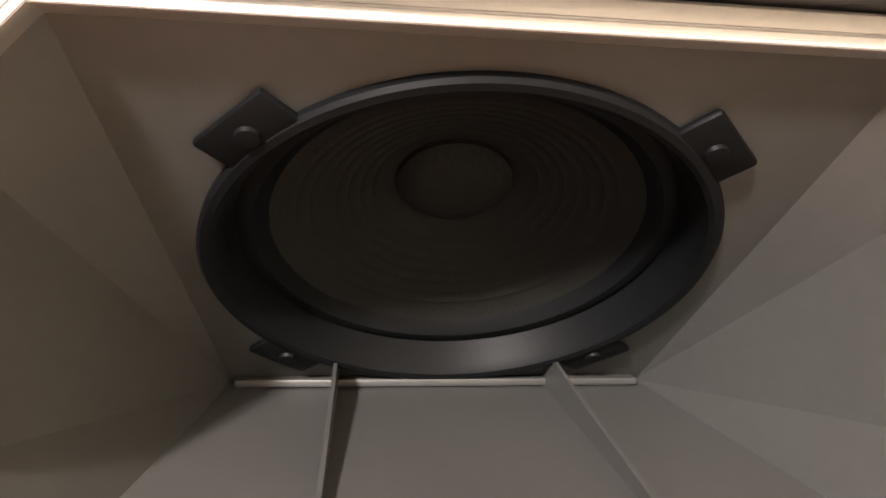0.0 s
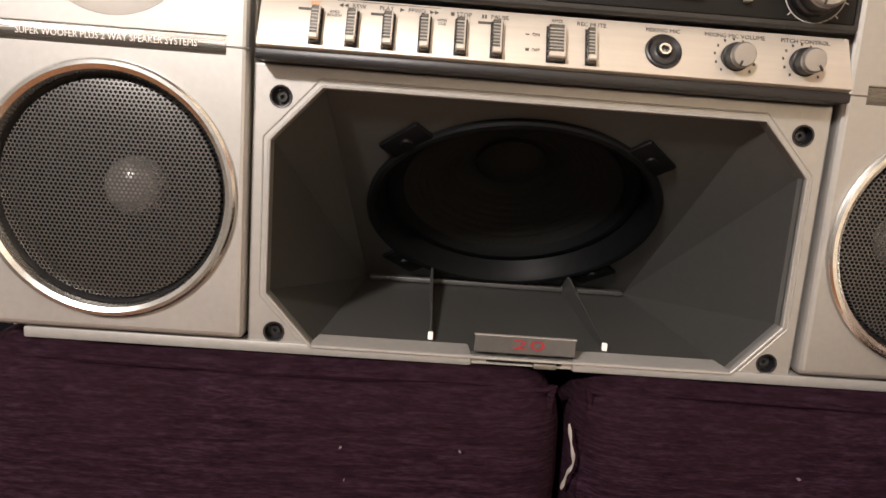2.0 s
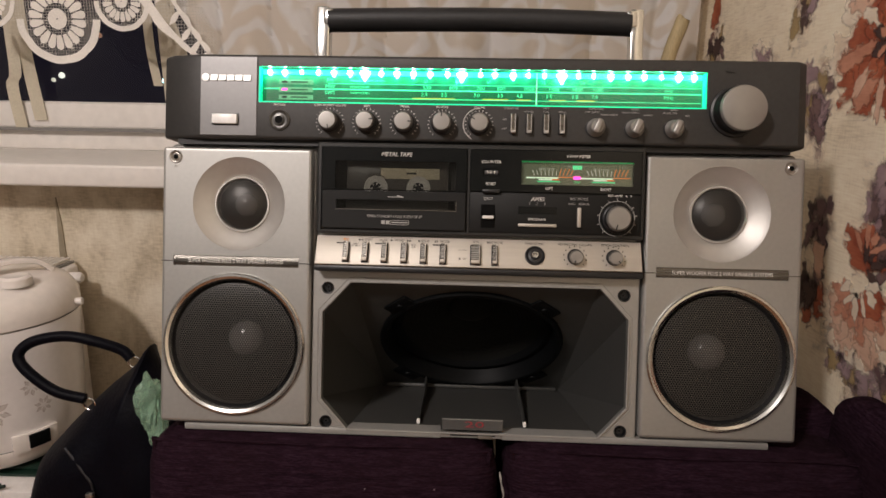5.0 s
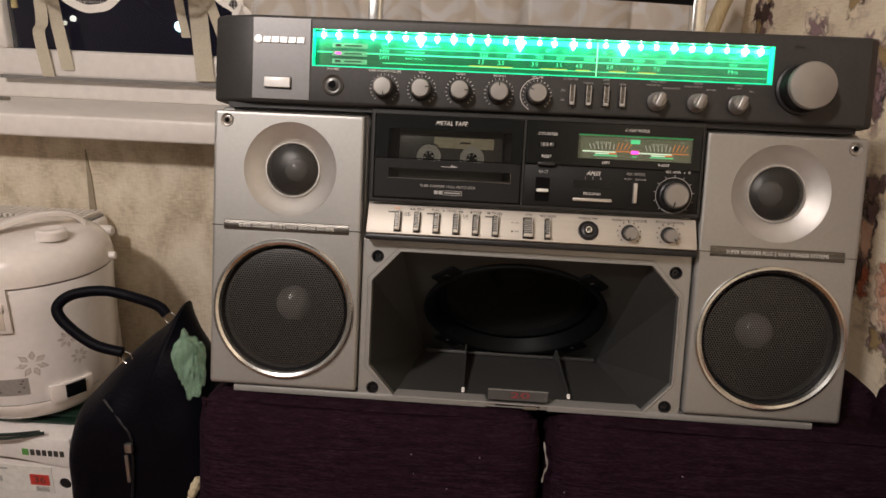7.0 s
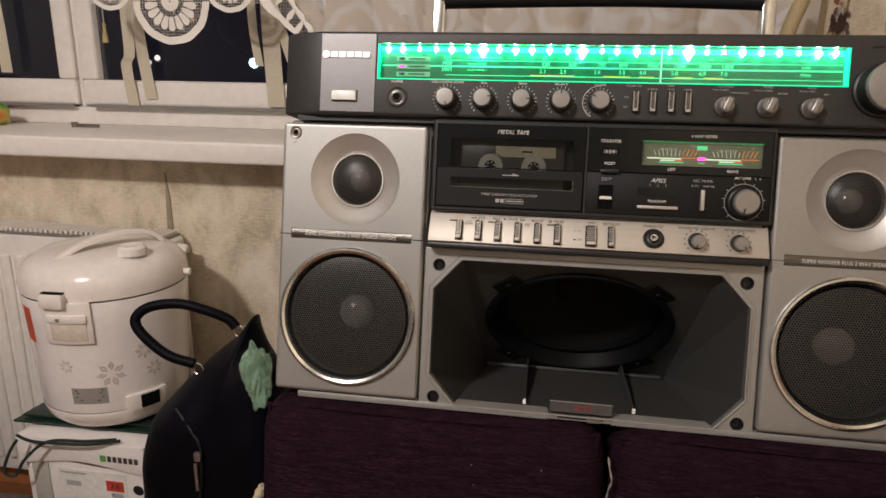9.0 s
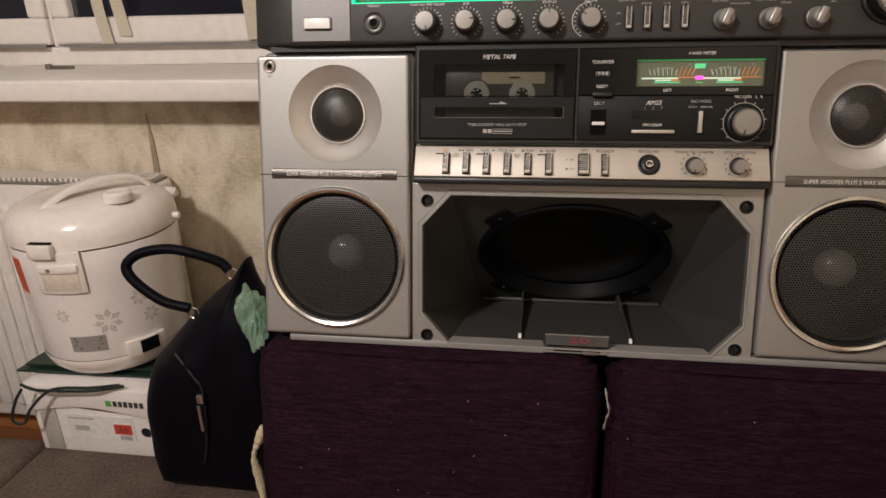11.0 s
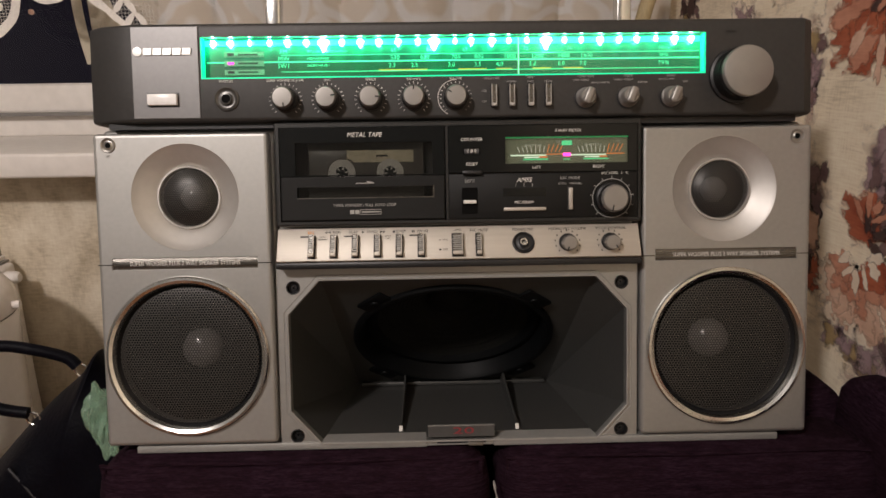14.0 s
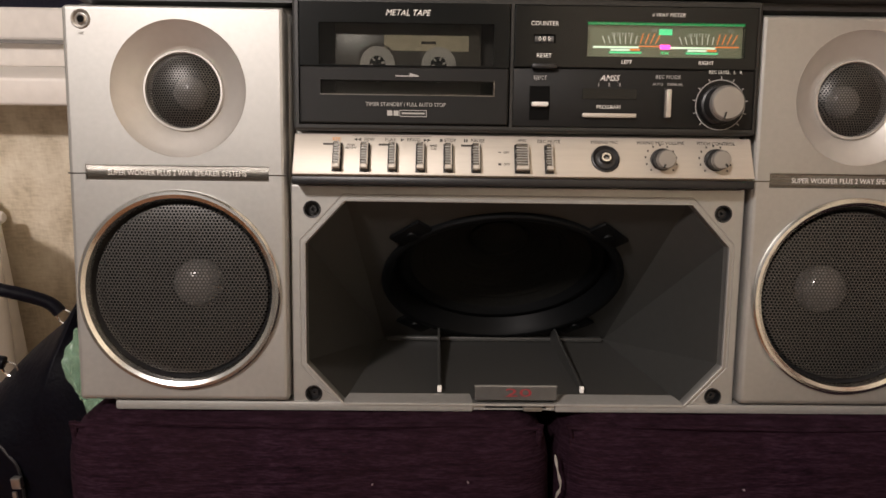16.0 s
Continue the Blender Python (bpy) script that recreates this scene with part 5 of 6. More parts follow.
# ---- soft seat and cushions ----
def weave_material():
    """Heavy slub weave: short horizontal threads in plum, brown and wine, with soft wear."""
    m, nt, bs, N, L = nodes_of("dark_purple_weave")
    co = N("ShaderNodeTexCoord")
    layers = []
    for stretch, scale in (((55, 55, 480), 1.0), ((190, 190, 900), 1.0), ((9, 9, 12), 1.0)):
        mp, no = N("ShaderNodeMapping"), N("ShaderNodeTexNoise")
        mp.inputs["Scale"].default_value = stretch
        no.inputs["Scale"].default_value, no.inputs["Detail"].default_value = scale, 3
        L(co.outputs["Object"], mp.inputs["Vector"])
        L(mp.outputs[0], no.inputs["Vector"])
        layers.append(no.outputs[0])
    su = N("ShaderNodeMath")
    L(layers[0], su.inputs[0])
    L(layers[1], su.inputs[1])
    rp = N("ShaderNodeValToRGB")
    half = N("ShaderNodeMath")
    half.operation = "MULTIPLY"
    half.inputs[1].default_value = 0.5
    L(su.outputs[0], half.inputs[0])
    L(half.outputs[0], rp.inputs[0])
    el = rp.color_ramp.elements
    el[0].position, el[0].color = 0.34, (0.006, 0.0026, 0.0050, 1)
    el[1].position, el[1].color = 0.70, (0.036, 0.018, 0.030, 1)
    e = el.new(0.50)
    e.color = (0.0165, 0.0068, 0.0125, 1)
    wear, mx = N("ShaderNodeMapRange"), N("ShaderNodeMix")
    wear.inputs["From Min"].default_value, wear.inputs["From Max"].default_value = 0.35, 0.7
    wear.inputs["To Min"].default_value, wear.inputs["To Max"].default_value = 0.0, 0.5
    L(layers[2], wear.inputs[0])
    mx.data_type = "RGBA"
    mx.inputs[7].default_value = (0.014, 0.006, 0.008, 1)
    L(wear.outputs[0], mx.inputs[0])
    L(rp.outputs[0], mx.inputs[6])
    L(mx.outputs[2], bs.inputs["Base Color"])
    bs.inputs["Roughness"].default_value, bs.inputs["Specular IOR Level"].default_value = 0.95, 0.05
    bp = N("ShaderNodeBump")
    bp.inputs["Strength"].default_value, bp.inputs["Distance"].default_value = 0.6, 0.002
    L(half.outputs[0], bp.inputs["Height"])
    L(bp.outputs[0], bs.inputs["Normal"])
    return m


FABRIC = weave_material()


def pillow(x0, x1, y0, y1, z0, z1, r, puff, seed, cuts=26):
    bm = B()
    bmesh.ops.create_cube(bm, size=2)
    bmesh.ops.subdivide_edges(bm, edges=bm.edges[:], cuts=cuts, use_grid_fill=True)
    h = Vector(((x1 - x0) / 2, (y1 - y0) / 2, (z1 - z0) / 2))
    c = Vector(((x0 + x1) / 2, (y0 + y1) / 2, (z0 + z1) / 2))
    for v in bm.verts:
        u = v.co.copy()
        p = Vector([u[i] * h[i] for i in range(3)])
        k = Vector([max(-h[i] + r, min(h[i] - r, p[i])) for i in range(3)])
        o = p - k
        if o.length > 1e-9:
            m = max(abs(o.x), abs(o.y), abs(o.z))
            p = k + o.normalized() * min(m, r) if o.length > r else k + o
        p.y += math.copysign(puff, u.y) * (1 - u.x ** 4) * (1 - u.z ** 4) * (abs(u.y) > 0.99)
        p.z += 0.5 * puff * (1 - u.x ** 4) * (1 - u.y ** 4) * (u.z > 0.99)
        w = noise.noise(p * 9 + Vector((seed, 0, 0))) * 0.004 + noise.noise(p * 28 + Vector((0, seed, 0))) * 0.0015
        v.co = c + p + p.normalized() * w
    return bm


def cushion(label, x0, x1, y0, y1, z0, z1, r, puff, seed, m, group="purple cushions"):
    o = ((x0 + x1) / 2, (y0 + y1) / 2, z0)
    c = root("cushion", o, label, "cushion", group, m=m @ Matrix.Translation(o))
    part("cover", pillow(x0, x1, y0, y1, z0, z1, r, puff, seed), FABRIC, c)
    e = 0.3 * r
    ys = y0 + 0.4 * r
    seam = smooth_path([(x0 + e, ys + 0.02, z0 + 0.08), (x0 + e, ys, (z0 + z1) / 2), (x0 + e, ys, z1 - r), (x0 + r * 0.8, ys, z1 - e), ((x0 + x1) / 2, ys - 0.004, z1 - e * 0.8), (x1 - r * 0.8, ys, z1 - e), (x1 - e, ys, z1 - r), (x1 - e, ys, (z0 + z1) / 2), (x1 - e, ys + 0.02, z0 + 0.08)], 8)
    part("seam", tube(B(), seam, 0.0022, 6), FABRIC, c)
    return c


cushion("dark purple woven back cushion under the boombox", -0.326, 0.0265, -0.014, 0.215, 0.16, 0.6255, 0.030, 0.006, 1.3, LEANED)
cushion("dark purple woven back cushion beside the flowered wall", 0.0325, 0.392, -0.014, 0.215, 0.16, 0.6255, 0.030, 0.006, 7.1, LEANED)
corner = root("cushion_corner_roll", (0.365, 0.06, 0.74), "raised purple corner of fabric beside the boombox", "cushion")
part("roll", pillow(0.322, 0.404, 0.060, 0.16, 0.66, 0.762, 0.030, 0.004, 3.0, 12), FABRIC, corner)
cushion("dark purple cushion wedged along the flowered wall", 0.372, 0.427, -0.42, 0.068, 0.30, 0.797, 0.026, 0.003, 12.0, Matrix())
tag = B()
tube(tag, smooth_path([(0.0285, -0.010, 0.600), (0.0300, -0.013, 0.590), (0.0325, -0.013, 0.578), (0.0305, -0.009, 0.568), (0.0295, -0.004, 0.556)], 6), [0.0005 + 0.0007 * math.sin(i * 0.5) ** 2 for i in range(25)], 6)
bmesh.ops.transform(tag, matrix=LEANED, verts=tag.verts)
thing("fabric_tag", tag, M("white_tag_cloth", (0.28, 0.26, 0.24), 0.9), (0.03, 0.0, 0.70), "narrow white fabric tag caught between the purple cushions", "tag")
seat = B()
box(seat, -0.34, 0.425, -0.16, 0.26, 0.0, 0.31, 0.02, 4)
thing("sofa_base", seat, FABRIC, (0.04, 0.05, 0), "dark purple upholstered sofa base", "sofa")
lint = B()
rnd = random.Random(4)
for i in range(26):
    x, z = rnd.uniform(-0.30, 0.36), rnd.uniform(0.40, 0.60)
    box(lint, x, x + rnd.uniform(0.0005, 0.0016), -0.0215, -0.0195, z, z + rnd.uniform(0.0004, 0.0008), rot=Matrix.Rotation(rnd.uniform(0, 3), 4, "Y"))
bmesh.ops.transform(lint, matrix=LEANED, verts=lint.verts)
thing("lint", lint, M("pale_lint", (0.16, 0.12, 0.14), 0.9), (0, 0, 0.6), "specks of pale lint on the purple cushions", "lint", kind="stuff")

# cream cloth edge between the cushion and the bag
cc = B()
tube(cc, smooth_path([(-0.362, 0.06, 0.60), (-0.370, 0.055, 0.58), (-0.376, 0.05, 0.56), (-0.372, 0.05, 0.52), (-0.365, 0.04, 0.44), (-0.37, 0.03, 0.34), (-0.36, 0.03, 0.312)], 8), [0.0045 + 0.0016 * math.sin(i * 0.35) + 0.0006 * math.sin(i * 1.9) for i in range(49)], 10)
thing("cream_cloth", cc, M("cream_fleece", (0.55, 0.47, 0.31), 0.95, 0, 0.2, 60, 0.8, 200), (-0.365, 0.05, 0.31), "crumpled cream fleece edge beside the cushion", "cloth")

# ---- low bench under the window ----
bench = B()
box(bench, -1.01, -0.42, 0.14, 0.60, 0.0, 0.262, 0.02, 4)
box(bench, -1.75, -1.012, 0.14, 0.41, 0.0, 0.260, 0.02, 4)
thing("low_bench", bench, M("mottled_brown_throw", (0.16, 0.115, 0.085), 0.95, 0, 0.4, 40, 0.9, 160, dark=(0.05, 0.036, 0.03)), (-1.0, 0.35, 0), "low bench covered with a mottled brown throw", "bench")
bb_ = box(B(), WEST, -0.5, NORTH - 0.015, NORTH - 0.001, 0.0, 0.06, 0.003)
thing("baseboard", bb_, M("orange_stained_wood", (0.42, 0.17, 0.06), 0.4, 0, 0.2, 14, 0.05, 200, (1, 8, 1)), (-1.5, NORTH, 0), "orange-brown wooden baseboard under the radiator", "baseboard", kind="structure")

# radiator
rad = root("radiator", (-1.3, 0.70, 0.10), "white panel radiator under the window sill", "radiator")
RX0, RX1 = -1.78, -0.845
part("panel", box(B(), RX0, RX1, 0.672, 0.735, 0.10, 0.722, 0.008, 3), WHITE, rad)
x = RX0 + 0.03
while x < RX1 - 0.03:
    part("rib", box(B(), x - 0.0115, x + 0.0115, 0.662, 0.674, 0.14, 0.672, 0.007, 3), WHITE, rad)
    x += 0.0355
# grey strip under the slats paints the shade between them
gr = box(B(), RX0 + 0.01, RX1 - 0.01, 0.668, 0.735, 0.7225, 0.727)
part("grille_shade_strip", gr, M("grille_shadow", (0.25, 0.24, 0.22), 0.7), rad)
x = RX0 + 0.015
while x < RX1 - 0.015:
    part("grille_slat", box(B(), x - 0.0035, x + 0.0035, 0.668, 0.735, 0.727, 0.735, 0.001, 1), WHITE, rad)
    x += 0.0125
part("air_valve", lathe(B(), [(0.012, 0), (0.012, 0.02), (0.008, 0.026), (0, 0.026)], (RX1 + 0.001, 0.70, 0.70), (1, 0, 0), 16), WHITE, rad)
part("bracket", box(B(), RX0 + 0.1, RX0 + 0.14, 0.70, NORTH, 0.0, 0.12), WHITE, rad)
part("bracket", box(B(), RX1 - 0.14, RX1 - 0.1, 0.70, NORTH, 0.0, 0.12), WHITE, rad)

# ---- shoe box, folded gift bag and rice cooker ----
CARD = M("white_card", (0.82, 0.78, 0.75), 0.7, 0, 0.06, 30, 0.1, 200)
sb = root("shoe_box", (-0.875, 0.47, 0.262), "white shoe box with a lid and a red size label", "shoe box")
part("body", cut(box(B(), -0.998, -0.752, 0.376, 0.585, 0.2625, 0.405, 0.002), [disc_cutter(-0.768, 0.318, 0.011, 0.30, 0.40, 24)]), CARD, sb)
lid = box(B(), -1.006, -0.744, 0.369, 0.592, 0.362, 0.4145, 0.003)
bmesh.ops.subdivide_edges(lid, edges=[e for e in lid.edges if e.calc_length() > 0.2], cuts=10)
for v in lid.verts:
    if v.co.z < 0.37:
        v.co.z += 0.008 * math.sin(v.co.x * 21 + 1.2) * (v.co.y < 0.4)
lid_part = part("lid", lid, CARD, sb, "bent card lid")
mk = B()
for i in range(6):
    box(mk, -0.818 + i * 0.0108, -0.811 + i * 0.0108, 0.3676, 0.369, 0.3795, 0.3905)
part("brand_bars", mk, PRINT_DARK, lid_part)
part("brand_square", box(B(), -0.833, -0.822, 0.3676, 0.369, 0.379, 0.391), M("leaf_green_ink", (0.12, 0.35, 0.08), 0.6), lid_part)
# black disc set into the cut opening paints its inner shade
part("hole", disc_cutter(-0.768, 0.318, 0.0108, 0.377, 0.380, 24), BLACK, sb, "black disc painted as the dark inside the finger hole")
part("size_label", box(B(), -0.930, -0.790, 0.3745, 0.3755, 0.296, 0.350), M("label_paper", (0.74, 0.72, 0.68), 0.6), sb)
part("red_patch", box(B(), -0.832, -0.796, 0.3735, 0.3742, 0.312, 0.334), M("red_label", (0.55, 0.05, 0.035), 0.55), sb)
words("36", 0.020, -0.814, 0.3733, 0.323, PRINT_DARK, sb, wide=1.2)
bars = B()
for i in range(12):
    box(bars, -0.823 + i * 0.0021, -0.8222 + i * 0.0021, 0.3735, 0.3742, 0.299, 0.309)
part("label_line", box(B(), -0.925, -0.872, 0.3735, 0.3742, 0.341, 0.3445), PRINT_DIM, sb)
part("label_stamp", box(B(), -0.915, -0.885, 0.3735, 0.3742, 0.315, 0.326), PRINT_DIM, sb)
part("bar_code", bars, PRINT_DIM, sb)
tape_ = B()
box(tape_, -0.985, -0.950, 0.3735, 0.3765, 0.266, 0.36, 0.001)
part("card_tab", tape_, M("grey_card", (0.42, 0.40, 0.36), 0.7), sb)

gb = root("gift_bag", (-0.87, 0.48, 0.4145), "folded dark green paper gift bag lying on the shoe box", "gift bag")
GREENP = M("dark_green_paper", (0.010, 0.030, 0.020), 0.35, 0, 0.2, 30, 0.1, 200)
for dz, dx in ((0.0, 0.0), (0.0075, 0.012)):
    p = B()
    vs = []
    for z in (0.4155 + dz, 0.4195 + dz):
        vs.append([p.verts.new(c) for c in ((-1.035 + dx, 0.40 + dx, z + 0.006), (-0.735, 0.415 + dx, z), (-0.745, 0.60, z), (-0.99, 0.60, z + 0.014))])
    p.faces.new(vs[0])
    p.faces.new(vs[1][::-1])
    for i in range(4):
        p.faces.new((vs[0][i], vs[1][i], vs[1][(i + 1) % 4], vs[0][(i + 1) % 4]))
    part("sheet", p, GREENP, gb)
CORD = M("dark_green_cord", (0.012, 0.022, 0.018), 0.8, 0, 0.2, 80, 0.5, 600)
part("cord", tube(B(), smooth_path([(-0.975, 0.34, 0.424), (-0.99, 0.335, 0.40), (-1.003, 0.33, 0.362), (-0.985, 0.335, 0.352), (-0.965, 0.34, 0.385), (-0.92, 0.35, 0.421), (-0.85, 0.36, 0.4235), (-0.80, 0.375, 0.4235)], 8), 0.0028, 8), CORD, gb)
part("cord", tube(B(), smooth_path([(-0.985, 0.352, 0.426), (-0.95, 0.342, 0.424), (-0.90, 0.345, 0.4225), (-0.84, 0.352, 0.4225), (-0.79, 0.372, 0.424)], 8), 0.0028, 8), CORD, gb)

PX, PY = -0.872, 0.500
CREAMP = M("glossy_cream_plastic", (0.88, 0.82, 0.77), 0.22, 0, 0.05, 20, 0.0, 200, coat=0.3)
POT = M("glossy_white_enamel", (0.86, 0.82, 0.80), 0.18, 0, 0.04, 20, coat=0.4)
LIFT = 0.006
rc = root("rice_cooker", (PX, PY, 0.430), "white rice cooker with floral print, closed, on the gift bag", "rice cooker")
part("foot_ring", lathe(B(), [(0.0, 0.431), (0.100, 0.431), (0.115, 0.438), (0.128, 0.452), (0.134, 0.470), (0.1335, 0.474)], (PX, PY, 0), (0, 0, 1), 72), CREAMP, rc)
part("body", lathe(B(), [(0.1325, 0.4745), (0.1335, 0.478), (0.138, 0.55), (0.1425, 0.64), (0.1450, 0.688), (0.1440, 0.690)], (PX, PY, 0), (0, 0, 1), 96), POT, rc, "white enamel body")
lidc = part("lid", lathe(B(), [(0.1435, 0.6915), (0.1462, 0.694), (0.1468, 0.708), (0.1430, 0.727), (0.132, 0.744), (0.112, 0.755), (0.085, 0.760), (0.05, 0.763), (0, 0.764)], (PX, PY, 0), (0, 0, 1), 96), CREAMP, rc, "domed cream lid")
hp = smooth_path([(-0.912, 0.392, 0.746), (-0.898, 0.408, 0.760), (-0.870, 0.446, 0.782), (-0.836, 0.495, 0.792), (-0.804, 0.538, 0.786), (-0.788, 0.560, 0.764)], 8)
hb = B()
sides = []
for i, p in enumerate(hp):
    d = (Vector(hp[min(i + 1, len(hp) - 1)]) - Vector(hp[max(i - 1, 0)])).normalized()
    w = d.cross(Vector((0, 0, 1))).normalized() * 0.013
    h = w.cross(d).normalized() * 0.0045
    q = Vector(p) - Vector((0, 0, 0.006))
    sides.append([hb.verts.new(q + u) for u in (w * 0.9 + h, w - h, -w - h, -w * 0.9 + h)])
for a, b in zip(sides, sides[1:]):
    for k in range(4):
        hb.faces.new((a[k], a[(k + 1) % 4], b[(k + 1) % 4], b[k]))
hb.faces.new(sides[0])
hb.faces.new(sides[-1][::-1])
bmesh.ops.recalc_face_normals(hb, faces=hb.faces)
bmesh.ops.bevel(hb, geom=[e for e in hb.edges if len(e.link_faces) == 2 and e.calc_face_angle(0) > 0.9], offset=0.0018, segments=2, profile=0.5, affect="EDGES")
part("carry_handle", hb, CREAMP, rc)
part("steam_vent", lathe(B(), [(0.026, 0.757), (0.025, 0.770), (0.020, 0.774), (0.012, 0.772), (0, 0.772)], (-0.785, 0.46, 0), (0, 0, 1), 28), CREAMP, rc)
part("hinge_pin", lathe(B(), [(0.007, 0), (0.007, 0.015), (0, 0.016)], (PX + 0.140, PY + 0.03, 0.706), (1, 0.2, 0), 12), CREAMP, rc)


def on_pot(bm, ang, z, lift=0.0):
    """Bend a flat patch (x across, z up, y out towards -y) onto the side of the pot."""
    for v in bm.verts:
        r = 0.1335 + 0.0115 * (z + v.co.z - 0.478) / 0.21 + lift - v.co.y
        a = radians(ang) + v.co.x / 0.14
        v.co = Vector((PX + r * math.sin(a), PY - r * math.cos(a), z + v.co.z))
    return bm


def patch(w, h, t=0.001, n=8, bevel=0.0):
    bm = box(B(), -w / 2, w / 2, -t, 0.0, -h / 2, h / 2, bevel)
    bmesh.ops.subdivide_edges(bm, edges=[e for e in bm.edges if abs(e.verts[0].co.x - e.verts[1].co.x) > w * 0.5], cuts=n)
    return bm


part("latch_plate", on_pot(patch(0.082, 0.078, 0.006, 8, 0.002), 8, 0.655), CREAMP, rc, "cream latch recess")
# no opening here: a raised black strip paints the gap's shade
part("latch_gap_shade", on_pot(patch(0.036, 0.003, 0.0090, 6, 0.0005), 2, 0.7115), PITCH, rc, "black strip painted as the shaded gap above the clip")
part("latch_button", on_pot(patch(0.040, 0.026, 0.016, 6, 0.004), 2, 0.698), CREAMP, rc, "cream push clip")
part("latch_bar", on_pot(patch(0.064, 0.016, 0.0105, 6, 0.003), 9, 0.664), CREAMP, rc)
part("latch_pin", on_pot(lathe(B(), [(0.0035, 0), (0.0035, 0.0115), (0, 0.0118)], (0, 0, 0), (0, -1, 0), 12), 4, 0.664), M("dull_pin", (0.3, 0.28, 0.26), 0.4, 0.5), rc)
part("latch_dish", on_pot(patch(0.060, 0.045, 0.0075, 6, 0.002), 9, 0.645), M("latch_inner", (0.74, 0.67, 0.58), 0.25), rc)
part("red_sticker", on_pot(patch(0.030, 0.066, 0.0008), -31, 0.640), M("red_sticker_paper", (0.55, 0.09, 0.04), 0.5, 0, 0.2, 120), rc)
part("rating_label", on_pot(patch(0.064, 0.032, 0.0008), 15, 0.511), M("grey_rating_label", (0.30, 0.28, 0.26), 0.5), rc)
rl = B()
for i, (w, z) in enumerate(((0.05, 0.011), (0.044, 0.006), (0.05, -0.002), (0.036, -0.009))):
    box(rl, -w / 2, w / 2, -0.0013, -0.0008, z - 0.0011, z + 0.0011)
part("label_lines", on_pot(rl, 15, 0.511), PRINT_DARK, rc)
PETAL = M("petal_print", (0.33, 0.22, 0.18), 0.4, 0, 0.3, 150)
PETALW = M("pale_petal_print", (0.62, 0.57, 0.54), 0.35)
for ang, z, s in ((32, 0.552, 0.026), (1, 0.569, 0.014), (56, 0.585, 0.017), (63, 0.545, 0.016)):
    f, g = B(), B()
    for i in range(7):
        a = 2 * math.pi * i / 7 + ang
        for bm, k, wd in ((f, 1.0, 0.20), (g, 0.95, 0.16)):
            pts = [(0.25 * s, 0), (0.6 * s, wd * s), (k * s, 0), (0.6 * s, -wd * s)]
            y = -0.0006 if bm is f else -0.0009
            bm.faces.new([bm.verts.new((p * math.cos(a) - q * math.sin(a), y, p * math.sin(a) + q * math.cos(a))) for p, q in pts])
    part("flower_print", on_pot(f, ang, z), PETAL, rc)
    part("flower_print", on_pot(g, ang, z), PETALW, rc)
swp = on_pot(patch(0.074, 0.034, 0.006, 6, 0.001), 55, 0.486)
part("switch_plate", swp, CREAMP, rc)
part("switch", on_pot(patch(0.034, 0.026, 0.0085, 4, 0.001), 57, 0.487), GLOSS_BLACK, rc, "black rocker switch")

# ---- handbag ----
LEATHER = M("navy_black_leather", (0.0022, 0.0022, 0.0050), 0.5, 0, 0.3, 40, 0.45, 160, spec=0.12)
hb_ = root("handbag", (-0.6, 0.36, 0.262), "black leather handbag slumped open against the cushions", "handbag")
outline = smooth_path([(-0.705, 0.36, 0.263), (-0.718, 0.36, 0.34), (-0.712, 0.36, 0.423), (-0.692, 0.36, 0.500), (-0.655, 0.36, 0.548), (-0.602, 0.36, 0.603), (-0.537, 0.36, 0.660), (-0.508, 0.36, 0.698), (-0.500, 0.36, 0.675), (-0.455, 0.36, 0.56), (-0.425, 0.36, 0.40), (-0.44, 0.36, 0.263)], 4)
cen = Vector((-0.58, 0.36, 0.42))
bag = B()
rings = []
for k in range(-7, 8):
    s = math.cos(k / 7 * math.pi / 2 * 0.94)
    off = 0.085 * math.sin(k / 7 * math.pi / 2)
    ring = []
    for p in outline:
        q = cen + (p - cen) * (0.30 + 0.70 * s ** 0.55)
        q.y = 0.36 + off * (1.0 if q.z < 0.5 else 1 - 0.5 * (q.z - 0.5) / 0.2)
        q += Vector((0, noise.noise(q * 14) * 0.012, noise.noise(q * 11 + Vector((5, 0, 0))) * 0.006))
        q.z = max(q.z, 0.263)
        ring.append(bag.verts.new(q))
    rings.append(ring)
for a, b in zip(rings, rings[1:]):
    for i in range(len(outline)):
        j = (i + 1) % len(outline)
        bag.faces.new((a[i], a[j], b[j], b[i]))
bag.faces.new(rings[0])
bag.faces.new(rings[-1][::-1])
part("body", bag, LEATHER, hb_)
part("handle", tube(B(), smooth_path([(-0.606, 0.335, 0.612), (-0.650, 0.33, 0.626), (-0.692, 0.33, 0.660), (-0.704, 0.335, 0.684), (-0.684, 0.345, 0.702), (-0.640, 0.355, 0.708), (-0.600, 0.36, 0.700), (-0.560, 0.37, 0.682), (-0.545, 0.37, 0.667)], 8), 0.0085, 14), LEATHER, hb_, "rolled leather handle")
for x, y, z in ((-0.600, 0.335, 0.603), (-0.541, 0.372, 0.660)):
    r = B()
    tube(r, [(x + 0.010 * math.cos(a * 0.5236), y, z + 0.010 * math.sin(a * 0.5236)) for a in range(13)], 0.0014, 8)
    part("handle_ring", r, CHROME, hb_)
zp = B()
tube(zp, smooth_path([(-0.615, 0.285, 0.555), (-0.585, 0.276, 0.52), (-0.570, 0.272, 0.49), (-0.577, 0.270, 0.40), (-0.59, 0.272, 0.35)], 6), 0.0022, 6)
